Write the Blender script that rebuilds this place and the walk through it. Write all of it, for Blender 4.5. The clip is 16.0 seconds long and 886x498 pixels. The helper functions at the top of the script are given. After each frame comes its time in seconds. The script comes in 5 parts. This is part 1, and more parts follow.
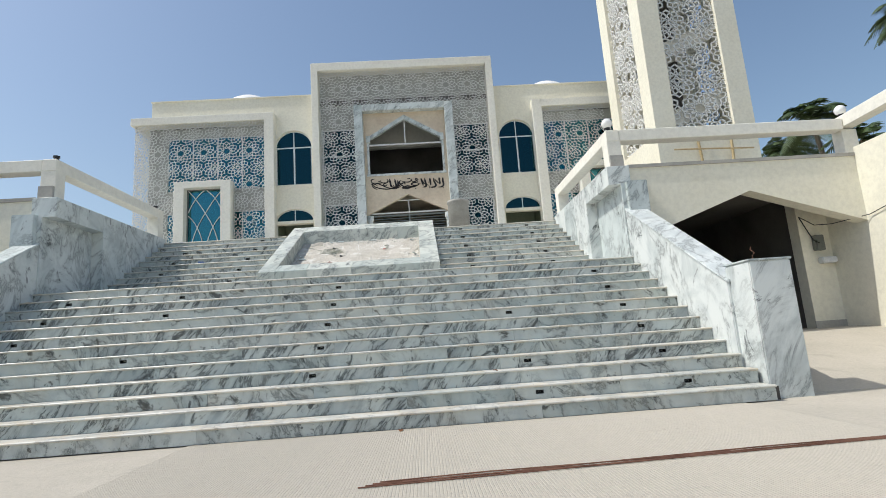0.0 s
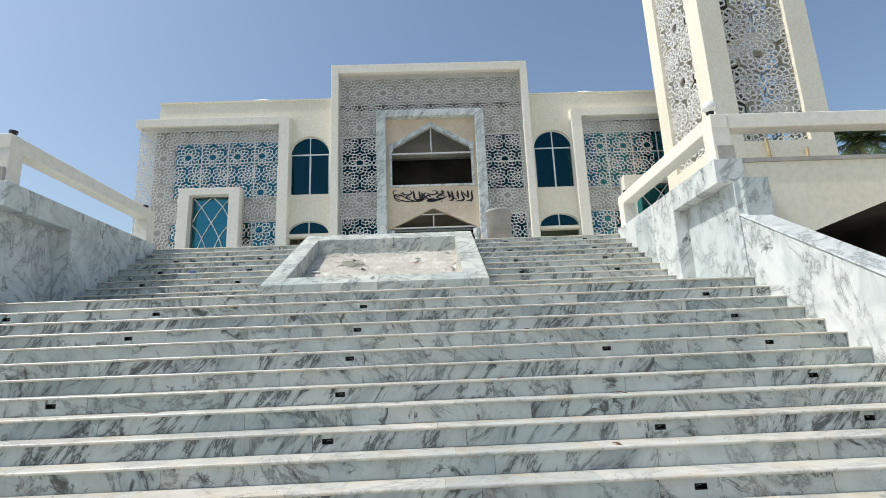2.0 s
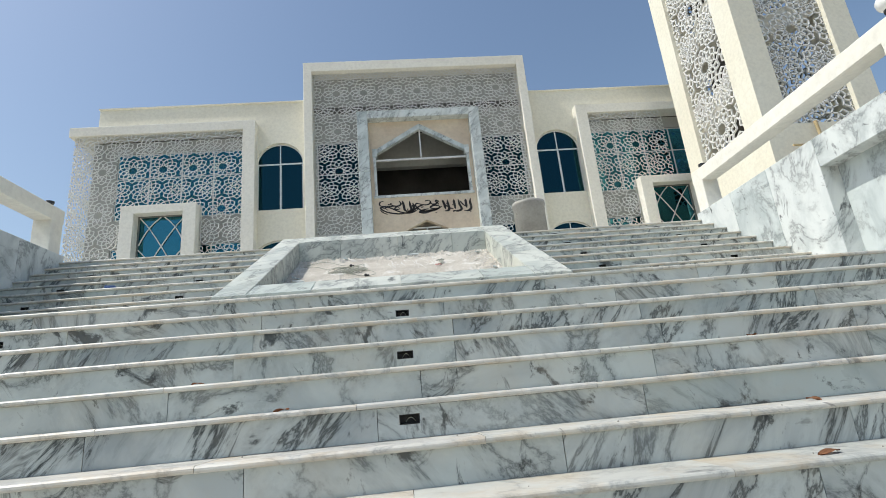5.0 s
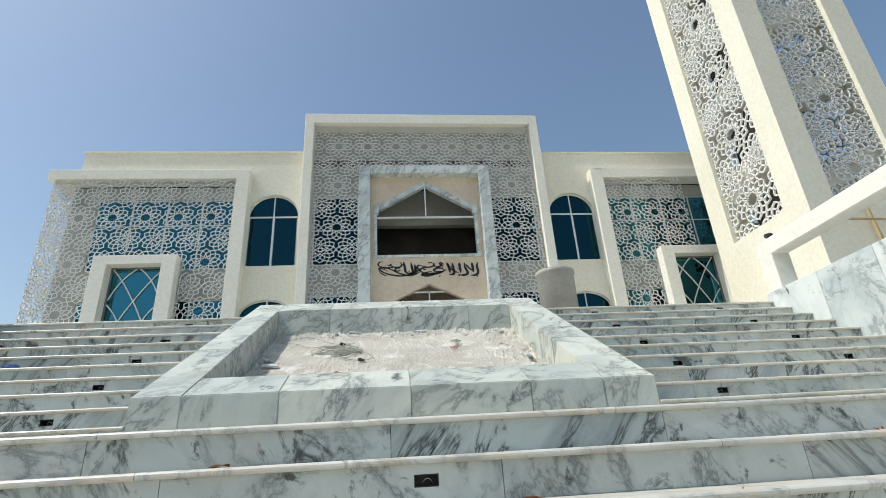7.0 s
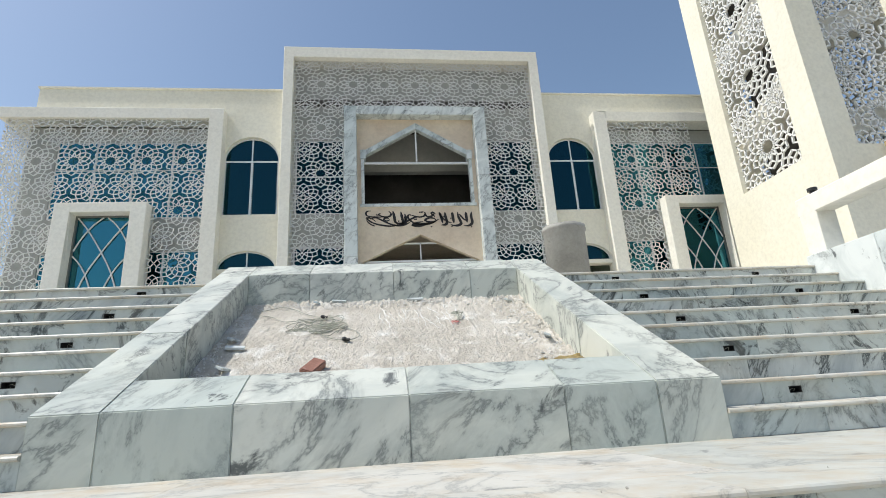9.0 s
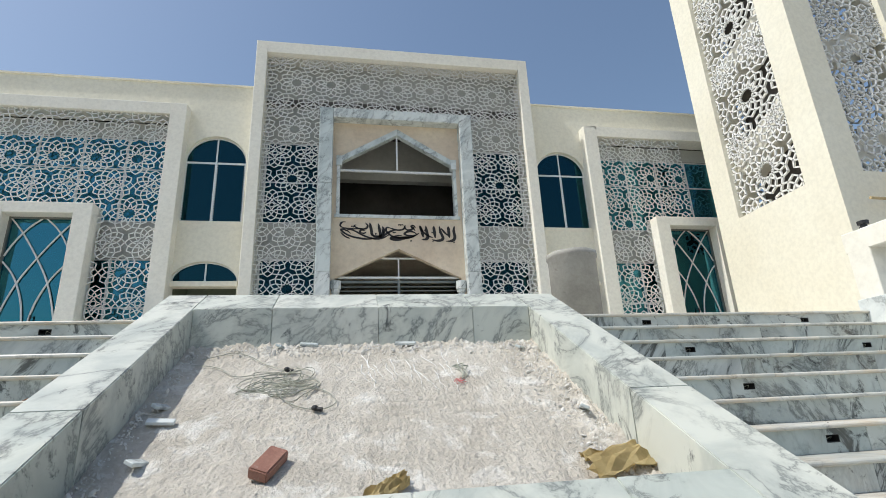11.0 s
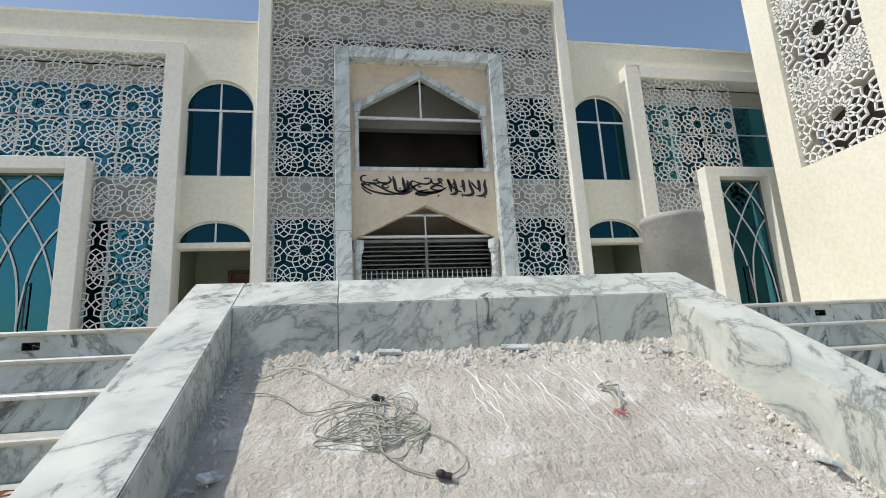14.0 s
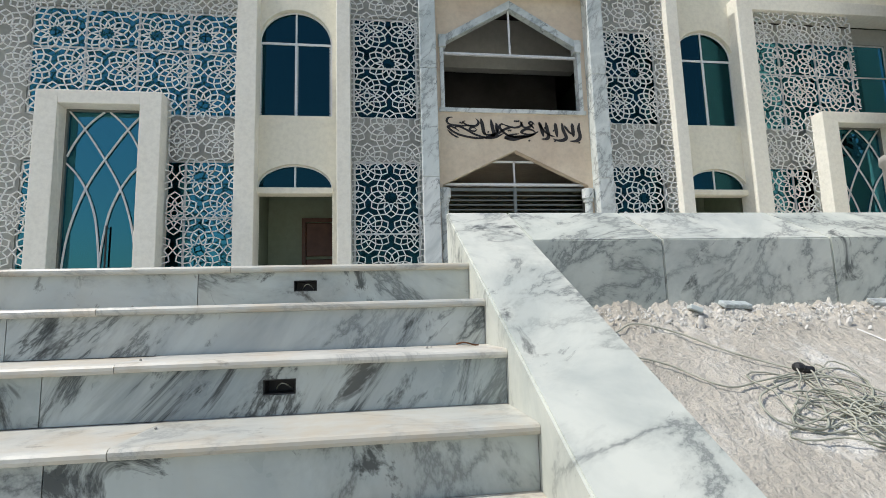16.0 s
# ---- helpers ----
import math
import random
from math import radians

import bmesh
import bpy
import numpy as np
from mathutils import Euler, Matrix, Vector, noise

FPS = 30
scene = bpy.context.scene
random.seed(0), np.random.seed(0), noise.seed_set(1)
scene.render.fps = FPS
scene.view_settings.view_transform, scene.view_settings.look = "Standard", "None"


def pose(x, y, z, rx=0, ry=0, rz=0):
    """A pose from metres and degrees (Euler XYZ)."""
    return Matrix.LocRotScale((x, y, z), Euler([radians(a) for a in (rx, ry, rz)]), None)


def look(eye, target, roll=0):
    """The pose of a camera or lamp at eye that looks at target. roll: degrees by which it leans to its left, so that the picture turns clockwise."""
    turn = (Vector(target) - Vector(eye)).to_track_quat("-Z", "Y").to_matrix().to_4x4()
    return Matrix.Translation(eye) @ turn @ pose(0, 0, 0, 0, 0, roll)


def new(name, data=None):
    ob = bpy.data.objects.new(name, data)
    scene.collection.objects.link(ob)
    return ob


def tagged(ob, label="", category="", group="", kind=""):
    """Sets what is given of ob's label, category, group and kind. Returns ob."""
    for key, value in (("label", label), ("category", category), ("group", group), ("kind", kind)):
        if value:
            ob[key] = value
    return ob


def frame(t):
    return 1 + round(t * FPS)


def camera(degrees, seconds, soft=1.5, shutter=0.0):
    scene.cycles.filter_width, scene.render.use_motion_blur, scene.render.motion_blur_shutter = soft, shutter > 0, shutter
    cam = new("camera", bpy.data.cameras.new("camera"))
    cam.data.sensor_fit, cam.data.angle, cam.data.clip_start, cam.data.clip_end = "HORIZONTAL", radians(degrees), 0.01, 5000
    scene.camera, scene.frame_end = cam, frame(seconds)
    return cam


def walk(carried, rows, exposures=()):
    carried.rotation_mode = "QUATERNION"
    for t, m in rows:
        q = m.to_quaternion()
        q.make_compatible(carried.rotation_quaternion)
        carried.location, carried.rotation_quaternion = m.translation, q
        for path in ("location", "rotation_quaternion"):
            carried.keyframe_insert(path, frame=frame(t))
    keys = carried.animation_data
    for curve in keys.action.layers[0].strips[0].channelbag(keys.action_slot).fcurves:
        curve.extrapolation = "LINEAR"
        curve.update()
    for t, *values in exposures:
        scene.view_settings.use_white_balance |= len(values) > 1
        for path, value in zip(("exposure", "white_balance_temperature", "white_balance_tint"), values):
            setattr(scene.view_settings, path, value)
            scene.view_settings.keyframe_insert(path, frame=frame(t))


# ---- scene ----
cam = camera(81.5, 16.0, 0.85)
PATH = [
    (0, (-0.013, -0.053, 1.1), (0.08, 1.915, 1.446), -4.0),
    (0.5, (-0.154, 0.619, 1.182), (-0.064, 2.589, 1.518), -4.8),
    (1, (-0.364, 1.229, 1.239), (-0.246, 3.203, 1.54), -4.2),
    (1.5, (-0.469, 1.867, 1.299), (-0.359, 3.818, 1.724), -2.8),
    (2, (-0.613, 2.394, 1.345), (-0.56, 4.344, 1.787), -2.3),
    (2.5, (-0.733, 2.956, 1.353), (-0.695, 4.908, 1.786), -2.9),
    (3, (-0.964, 3.509, 1.424), (-1.074, 5.454, 1.876), -2.4),
    (3.2, (-1.057, 3.708, 1.498), (-1.182, 5.646, 1.979), -1.5),
    (5.3, (-1.61, 6.081, 1.554), (-1.402, 7.989, 2.116), -5.2),
    (5.5, (-1.638, 6.287, 1.595), (-1.422, 8.2, 2.137), -4.3),
    (6, (-1.656, 6.677, 1.843), (-1.395, 8.523, 2.566), -2.8),
    (6.5, (-1.687, 7.045, 2.062), (-1.503, 8.872, 2.853), -4.0),
    (7, (-1.686, 7.324, 2.232), (-1.485, 9.153, 3.017), -3.5),
    (7.5, (-1.655, 7.597, 2.392), (-1.448, 9.452, 3.111), -5.3),
    (8, (-1.704, 7.816, 2.509), (-1.504, 9.699, 3.153), -3.8),
    (8.2, (-1.689, 7.888, 2.561), (-1.483, 9.779, 3.177), -3.4),
    (10.3, (-1.801, 8.992, 3.159), (-1.476, 10.881, 3.729), -3.6),
    (10.5, (-1.821, 9.094, 3.233), (-1.49, 10.969, 3.843), -2.7),
    (11, (-1.824, 9.368, 3.342), (-1.471, 11.239, 3.954), -2.7),
    (11.5, (-1.922, 9.623, 3.47), (-1.641, 11.509, 4.074), -3.1),
    (12, (-2.002, 9.813, 3.61), (-1.73, 11.727, 4.123), -3.4),
    (12.5, (-1.979, 10.029, 3.742), (-1.698, 11.944, 4.246), -3.7),
    (13, (-2.068, 10.203, 3.812), (-1.793, 12.121, 4.305), -3.3),
    (13.5, (-2.246, 10.402, 3.944), (-1.936, 12.327, 4.392), -2.5),
    (14, (-2.461, 10.703, 3.939), (-2.106, 12.625, 4.364), -3.1),
    (14.5, (-2.817, 10.966, 3.959), (-2.426, 12.884, 4.372), -3.1),
    (15, (-3.287, 11.172, 3.946), (-2.891, 13.106, 4.264), -1.1),
    (15.5, (-3.693, 11.55, 3.936), (-3.353, 13.506, 4.173), -2.7),
    (16, (-4.069, 11.899, 3.997), (-3.795, 13.862, 4.262), -1.7),
]
walk(cam, [(t, look(eye, target, roll)) for t, eye, target, roll in PATH], ((0.0, -0.24, 6480, 8), (3.0, -0.16, 6480, 8), (5.5, -0.22, 6480, 7), (6.0, -0.16, 6480, 6), (6.5, -0.40, 6480, 5), (7.0, -0.22, 6480, 5), (7.5, -0.14, 6480, 6), (8.2, -0.14, 6480, 8), (10.5, -0.24, 6480, 8), (14.5, -0.33, 6480, 9), (15.5, -0.18, 6480, 9), (16.0, -0.30, 6480, 9)))

# ---- world, sun and exposure ----
SUN_TO = Vector((-1.0, -0.12, 1.5)).normalized()
world = bpy.data.worlds.new("sky")
scene.world = world
world.use_nodes = True
wn = world.node_tree.nodes
sky = wn.new("ShaderNodeTexSky")
sky.sky_type = "NISHITA"
sky.sun_disc = False
sky.sun_elevation = math.asin(SUN_TO.z)
sky.sun_rotation = math.atan2(SUN_TO.x, SUN_TO.y)
sky.air_density, sky.dust_density, sky.ozone_density = 1.2, 2.0, 1.5
wn["Background"].inputs["Strength"].default_value = 0.165
world.node_tree.links.new(sky.outputs["Color"], wn["Background"].inputs["Color"])
sun = new("sun", bpy.data.lights.new("sun", "SUN"))
sun.data.energy, sun.data.angle, sun.data.color = 4.2, radians(0.5), (1.0, 0.96, 0.89)
sun.matrix_world = look((0, 0, 60), Vector((0, 0, 60)) - SUN_TO)


# ---- materials ----
def material(name, rough=0.6, metal=0.0, spec=0.5):
    m = bpy.data.materials.new(name)
    m.use_nodes = True
    b = m.node_tree.nodes["Principled BSDF"]
    b.inputs["Roughness"].default_value = rough
    b.inputs["Metallic"].default_value = metal
    b.inputs["Specular IOR Level"].default_value = spec
    return m, m.node_tree.nodes, m.node_tree.links, b


def ramp(nodes, stops):
    r = nodes.new("ShaderNodeValToRGB")
    while len(r.color_ramp.elements) < len(stops):
        r.color_ramp.elements.new(0.5)
    for e, (p, c) in zip(r.color_ramp.elements, stops):
        e.position, e.color = p, (*c, 1)
    return r


def coords(nodes, links, shift=True, scale=(1, 1, 1)):
    tc, mp = nodes.new("ShaderNodeTexCoord"), nodes.new("ShaderNodeMapping")
    mp.inputs["Scale"].default_value = scale
    links.new(tc.outputs["Object"], mp.inputs["Vector"])
    if shift:
        oi, mul = nodes.new("ShaderNodeObjectInfo"), nodes.new("ShaderNodeMath")
        mul.operation = "MULTIPLY"
        mul.inputs[1].default_value = 37.0
        links.new(oi.outputs["Random"], mul.inputs[0])
        links.new(mul.outputs[0], mp.inputs["Location"])
    return mp.outputs["Vector"]


def noise_tex(nodes, links, vec, scale, detail=5, rough=0.55, dist=0.0):
    n = nodes.new("ShaderNodeTexNoise")
    n.inputs["Scale"].default_value, n.inputs["Detail"].default_value = scale, detail
    n.inputs["Roughness"].default_value, n.inputs["Distortion"].default_value = rough, dist
    links.new(vec, n.inputs["Vector"])
    return n.outputs["Fac"]


def mix(nodes, links, a, b, fac, mode="MIX"):
    m = nodes.new("ShaderNodeMix")
    m.data_type, m.blend_type = "RGBA", mode
    for s, v in ((m.inputs[0], fac), (m.inputs[6], a), (m.inputs[7], b)):
        if isinstance(v, bpy.types.NodeSocket):
            links.new(v, s)
        elif isinstance(v, tuple):
            s.default_value = (*v, 1)
        else:
            s.default_value = v
    return m.outputs[2]


def bump(nodes, links, b, height, strength, dist=0.02):
    n = nodes.new("ShaderNodeBump")
    n.inputs["Strength"].default_value, n.inputs["Distance"].default_value = strength, dist
    links.new(height, n.inputs["Height"])
    links.new(n.outputs["Normal"], b.inputs["Normal"])


def two_scale(name, dark, light, rough=0.7, coarse=0.8, fine=14.0, relief=0.15, stain=None, metal=0.0, shift=False, dist=0.02):
    """A surface with slow stains and fine grain between two tones."""
    m, nodes, links, b = material(name, rough, metal)
    v = coords(nodes, links, shift)
    a = noise_tex(nodes, links, v, coarse, 4)
    f = noise_tex(nodes, links, v, fine, 6, 0.65)
    r1 = ramp(nodes, [(0.3, dark), (0.65, light)])
    links.new(a, r1.inputs[0])
    r2 = ramp(nodes, [(0.25, (0.72, 0.72, 0.72)), (0.6, (1, 1, 1))])
    links.new(f, r2.inputs[0])
    c = mix(nodes, links, r1.outputs[0], r2.outputs[0], 0.5, "MULTIPLY")
    if stain:
        s = noise_tex(nodes, links, v, stain[1], 6, 0.7, 0.6)
        r3 = ramp(nodes, [(stain[2], (0, 0, 0)), (stain[2] + 0.14, (1, 1, 1))])
        links.new(s, r3.inputs[0])
        c = mix(nodes, links, c, stain[0], r3.outputs[0])
    links.new(c, b.inputs["Base Color"])
    bump(nodes, links, b, f, relief, dist)
    return m


def marble(name, base, shade, vein, stretch, vein_scale, amount, rough=0.28, warm=0.0, slant=-0.62, blot_scale=3.2, blot_at=0.61):
    """Polished marble: cloudy ground, slanting grey bands and sharp dark veins, different on every slab."""
    m, nodes, links, b = material(name, rough)
    v = coords(nodes, links, True, (1, 1, 1))
    mp = nodes.new("ShaderNodeMapping")
    mp.inputs["Rotation"].default_value = (0.1, slant, 0.25)
    links.new(v, mp.inputs["Vector"])
    st = nodes.new("ShaderNodeMapping")
    st.inputs["Scale"].default_value = stretch
    links.new(mp.outputs["Vector"], st.inputs["Vector"])
    vs = st.outputs["Vector"]
    cloud = noise_tex(nodes, links, vs, 1.6, 6, 0.6, 0.8)
    rc = ramp(nodes, [(0.36, shade), (0.56, base)])
    links.new(cloud, rc.inputs[0])
    oi = nodes.new("ShaderNodeObjectInfo")
    rv = ramp(nodes, [(0.0, (0.78, 0.83, 0.84)), (0.5, (0.97, 0.98, 0.97)), (1.0, (1.0, 1.0, 1.0))])
    links.new(oi.outputs["Random"], rv.inputs[0])
    c = mix(nodes, links, rc.outputs[0], rv.outputs[0], 1.0, "MULTIPLY")
    w = noise_tex(nodes, links, vs, vein_scale, 8, 0.66, 0.55)
    sub, ab = nodes.new("ShaderNodeMath"), nodes.new("ShaderNodeMath")
    sub.operation, ab.operation = "SUBTRACT", "ABSOLUTE"
    sub.inputs[1].default_value = 0.5
    links.new(w, sub.inputs[0])
    links.new(sub.outputs[0], ab.inputs[0])
    thin = ramp(nodes, [(0.0, (1, 1, 1)), (0.014 * amount, (0.62, 0.62, 0.62)), (0.026, (0.22, 0.22, 0.22)), (0.07, (0, 0, 0))])
    links.new(ab.outputs[0], thin.inputs[0])
    where = noise_tex(nodes, links, v, 1.1, 3, 0.5)
    rw = ramp(nodes, [(0.30, (0.15, 0.15, 0.15)), (0.52, (amount, amount, amount))])
    links.new(where, rw.inputs[0])
    f = mix(nodes, links, thin.outputs[0], rw.outputs[0], 1.0, "MULTIPLY")
    c = mix(nodes, links, c, vein, f)
    blot = noise_tex(nodes, links, vs, blot_scale, 6, 0.7, 0.9)
    rb = ramp(nodes, [(blot_at, (0, 0, 0)), (blot_at + 0.075, (0.85,) * 3)])
    links.new(blot, rb.inputs[0])
    c = mix(nodes, links, c, tuple(0.6 * a for a in vein), rb.outputs[0])
    dirt = noise_tex(nodes, links, v, 2.3, 5, 0.7)
    rd = ramp(nodes, [(0.46, (0, 0, 0)), (0.74, (warm, warm, warm))])
    links.new(dirt, rd.inputs[0])
    c = mix(nodes, links, c, (0.52, 0.40, 0.25), rd.outputs[0])
    links.new(c, b.inputs["Base Color"])
    fine = noise_tex(nodes, links, v, 60, 3)
    rr = ramp(nodes, [(0.3, (rough - 0.08,) * 3), (0.7, (rough + 0.18,) * 3)])
    links.new(dirt, rr.inputs[0])
    links.new(rr.outputs[0], b.inputs["Roughness"])
    bump(nodes, links, b, fine, 0.06, 0.004)
    return m


M_RISER = marble("riser_marble", (0.57, 0.61, 0.59), (0.36, 0.40, 0.41), (0.03, 0.042, 0.046), (1.7, 1.0, 0.5), 1.9, 0.95, 0.3, 0.12, -0.62, 3.2, 0.575)
M_RISER_B = marble("riser_marble_cloudy", (0.60, 0.635, 0.605), (0.47, 0.51, 0.50), (0.03, 0.042, 0.046), (1.0, 1.0, 0.75), 1.3, 0.7, 0.3, 0.2, 0.5, 5.0, 0.57)
M_TREAD = marble("tread_marble", (0.65, 0.63, 0.575), (0.55, 0.54, 0.50), (0.20, 0.21, 0.21), (0.8, 1.0, 1.0), 1.8, 0.6, 0.42, 0.7)
M_PANEL = marble("panel_marble", (0.70, 0.73, 0.72), (0.52, 0.56, 0.56), (0.09, 0.105, 0.11), (1.3, 1.1, 0.6), 1.2, 0.66, 0.35)
M_CURB = marble("curb_marble", (0.62, 0.635, 0.575), (0.46, 0.49, 0.455), (0.07, 0.085, 0.09), (1.2, 0.9, 0.7), 1.5, 0.72, 0.42, 0.06)
# core concrete kept very dark: shade of deep interiors is in the base colour
M_CORE_SHADE = two_scale("shade_dark_concrete", (0.06, 0.055, 0.05), (0.12, 0.11, 0.10), 0.9)
M_CREAM = two_scale("cream_plaster", (0.77, 0.73, 0.60), (0.82, 0.79, 0.67), 0.75, 0.35, 9, 0.06, ((0.55, 0.49, 0.37), 0.5, 0.70))
M_WHITE = two_scale("ivory_paint", (0.79, 0.76, 0.67), (0.83, 0.81, 0.73), 0.7, 0.5, 10, 0.06, ((0.5, 0.45, 0.36), 0.9, 0.72))
M_SCREEN = two_scale("screen_white", (0.78, 0.78, 0.75), (0.85, 0.85, 0.83), 0.55, 1.0, 20, 0.04)
M_BEIGE = two_scale("beige_plaster", (0.62, 0.50, 0.38), (0.74, 0.64, 0.50), 0.8, 0.9, 8, 0.08, ((0.45, 0.36, 0.27), 1.4, 0.66))
M_BACK = two_scale("backing_plaster", (0.40, 0.41, 0.38), (0.50, 0.50, 0.46), 0.8, 0.5, 8, 0.05)
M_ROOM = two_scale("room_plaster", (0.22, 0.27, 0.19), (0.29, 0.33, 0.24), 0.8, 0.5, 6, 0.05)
M_CONC = two_scale("grey_concrete", (0.29, 0.28, 0.255), (0.44, 0.425, 0.39), 0.85, 2.2, 24, 0.3, ((0.22, 0.21, 0.19), 3, 0.62))
M_RAW = two_scale("raw_render", (0.33, 0.32, 0.29), (0.46, 0.44, 0.40), 0.9, 2.0, 20, 0.4)
M_MORTAR = two_scale("dusty_mortar", (0.53, 0.485, 0.415), (0.68, 0.635, 0.56), 0.95, 2.2, 30, 0.8, ((0.80, 0.78, 0.73), 3.0, 0.53), dist=0.05)
nt = M_MORTAR.node_tree          # comb marks drawn down the wet mortar
wv = nt.nodes.new("ShaderNodeTexWave")
wv.bands_direction = "X"
wv.inputs["Scale"].default_value, wv.inputs["Distortion"].default_value, wv.inputs["Detail"].default_value, wv.inputs["Detail Scale"].default_value = 9.0, 16.0, 4.0, 0.8
b2 = nt.nodes.new("ShaderNodeBump")
b2.inputs["Strength"].default_value, b2.inputs["Distance"].default_value = 0.14, 0.01
nt.links.new(nt.nodes["Texture Coordinate"].outputs["Object"], wv.inputs["Vector"])
nt.links.new(wv.outputs["Fac"], b2.inputs["Height"])
nt.links.new(nt.nodes["Bump"].outputs["Normal"], b2.inputs["Normal"])
nt.links.new(b2.outputs["Normal"], nt.nodes["Principled BSDF"].inputs["Normal"])
M_CRUMB = two_scale("mortar_crumb", (0.62, 0.59, 0.54), (0.80, 0.78, 0.74), 0.95, 3, 30, 0.4, shift=True)
M_PAVE = two_scale("pale_paving", (0.42, 0.385, 0.325), (0.49, 0.45, 0.385), 0.88, 0.7, 26, 0.4, ((0.36, 0.33, 0.28), 1.6, 0.58))
M_EARTH = two_scale("dusty_ground", (0.30, 0.27, 0.20), (0.42, 0.38, 0.29), 0.95, 0.2, 5, 0.3)
M_BRICK = two_scale("red_brick", (0.26, 0.12, 0.09), (0.36, 0.19, 0.14), 0.9, 5, 40, 0.4, ((0.55, 0.48, 0.42), 9, 0.6))
M_RUST = two_scale("rusty_steel", (0.13, 0.06, 0.04), (0.24, 0.12, 0.08), 0.75, 6, 60, 0.3, metal=0.4)
M_BAMBOO = two_scale("dry_bamboo", (0.38, 0.28, 0.14), (0.52, 0.41, 0.23), 0.6, 3, 30, 0.15)
M_BLACK = two_scale("black_plastic", (0.012, 0.012, 0.014), (0.03, 0.03, 0.03), 0.45)
M_INK = two_scale("black_letter_paint", (0.012, 0.010, 0.010), (0.03, 0.024, 0.022), 0.5)
M_METAL = two_scale("white_aluminium", (0.66, 0.68, 0.68), (0.75, 0.76, 0.76), 0.35, 2, 20, 0.02)
M_STEEL = two_scale("grille_steel", (0.16, 0.17, 0.16), (0.26, 0.27, 0.25), 0.4, 2, 20, 0.05, metal=0.6)
M_WOOD = two_scale("brown_wood", (0.09, 0.035, 0.02), (0.16, 0.07, 0.04), 0.5, 3, 18, 0.15)
M_ROPE = two_scale("grey_cable", (0.24, 0.26, 0.21), (0.48, 0.48, 0.40), 0.7, 4, 20, 0.1)
M_PAPER = two_scale("tan_paper", (0.52, 0.40, 0.18), (0.68, 0.56, 0.30), 0.8, 5, 20, 0.2)
M_PINK = two_scale("red_string", (0.5, 0.08, 0.09), (0.6, 0.14, 0.14), 0.8)
M_DRYLEAF = two_scale("dry_leaf", (0.22, 0.09, 0.04), (0.36, 0.17, 0.08), 0.8, 8, 40, 0.2, shift=True)
M_LEAF = two_scale("palm_green", (0.03, 0.06, 0.015), (0.07, 0.11, 0.03), 0.5, 1, 12, 0.1)
M_TRUNK = two_scale("palm_bark", (0.16, 0.13, 0.10), (0.26, 0.22, 0.17), 0.9, 2, 14, 0.5)
M_GLOBE = two_scale("white_globe", (0.80, 0.80, 0.78), (0.84, 0.84, 0.82), 0.25)
M_TARP = two_scale("blue_shirt_cloth", (0.06, 0.10, 0.25), (0.12, 0.2, 0.42), 0.9)
M_DOME = two_scale("white_dome", (0.78, 0.78, 0.76), (0.84, 0.84, 0.82), 0.5)


def glass(name, tint, ior=1.75):
    m = bpy.data.materials.new(name)
    m.use_nodes = True
    nodes, links = m.node_tree.nodes, m.node_tree.links
    nodes.remove(nodes["Principled BSDF"])
    fr, tr, gl, mx = (nodes.new("ShaderNode" + k) for k in ("Fresnel", "BsdfTransparent", "BsdfGlossy", "MixShader"))
    fr.inputs["IOR"].default_value = ior
    tr.inputs["Color"].default_value = (*tint, 1)
    gl.inputs["Roughness"].default_value = 0.03
    gl.inputs["Color"].default_value = (0.20, 0.78, 0.95, 1)
    links.new(fr.outputs[0], mx.inputs[0])
    links.new(tr.outputs[0], mx.inputs[1])
    links.new(gl.outputs[0], mx.inputs[2])
    links.new(mx.outputs[0], nodes["Material Output"].inputs["Surface"])
    return m


M_GLASS = glass("teal_glass", (0.05, 0.46, 0.56), 3.0)
M_GLASSD = glass("dark_teal_glass", (0.02, 0.14, 0.18), 1.65)

# ---- helpers for building ----
ORIGIN = {}


def box(bm, x0, x1, y0, y1, z0, z1):
    v = [bm.verts.new((x, y, z)) for x in (x0, x1) for y in (y0, y1) for z in (z0, z1)]
    for f in ((0, 1, 3, 2), (4, 6, 7, 5), (0, 4, 5, 1), (2, 3, 7, 6), (0, 2, 6, 4), (1, 5, 7, 3)):
        bm.faces.new([v[i] for i in f])
    return v


def prism(bm, pts, y0, y1, axis="y"):
    """Extrude a polygon: pts are (x, z) along y, (y, z) along x or (x, y) along z."""
    def place(p, d):
        return {"y": (p[0], d, p[1]), "x": (d, p[0], p[1]), "z": (p[0], p[1], d)}[axis]
    a = [bm.verts.new(place(p, y0)) for p in pts]
    b = [bm.verts.new(place(p, y1)) for p in pts]
    bm.faces.new(a)
    bm.faces.new(b[::-1])
    for i in range(len(pts)):
        j = (i + 1) % len(pts)
        bm.faces.new((a[j], a[i], b[i], b[j]))


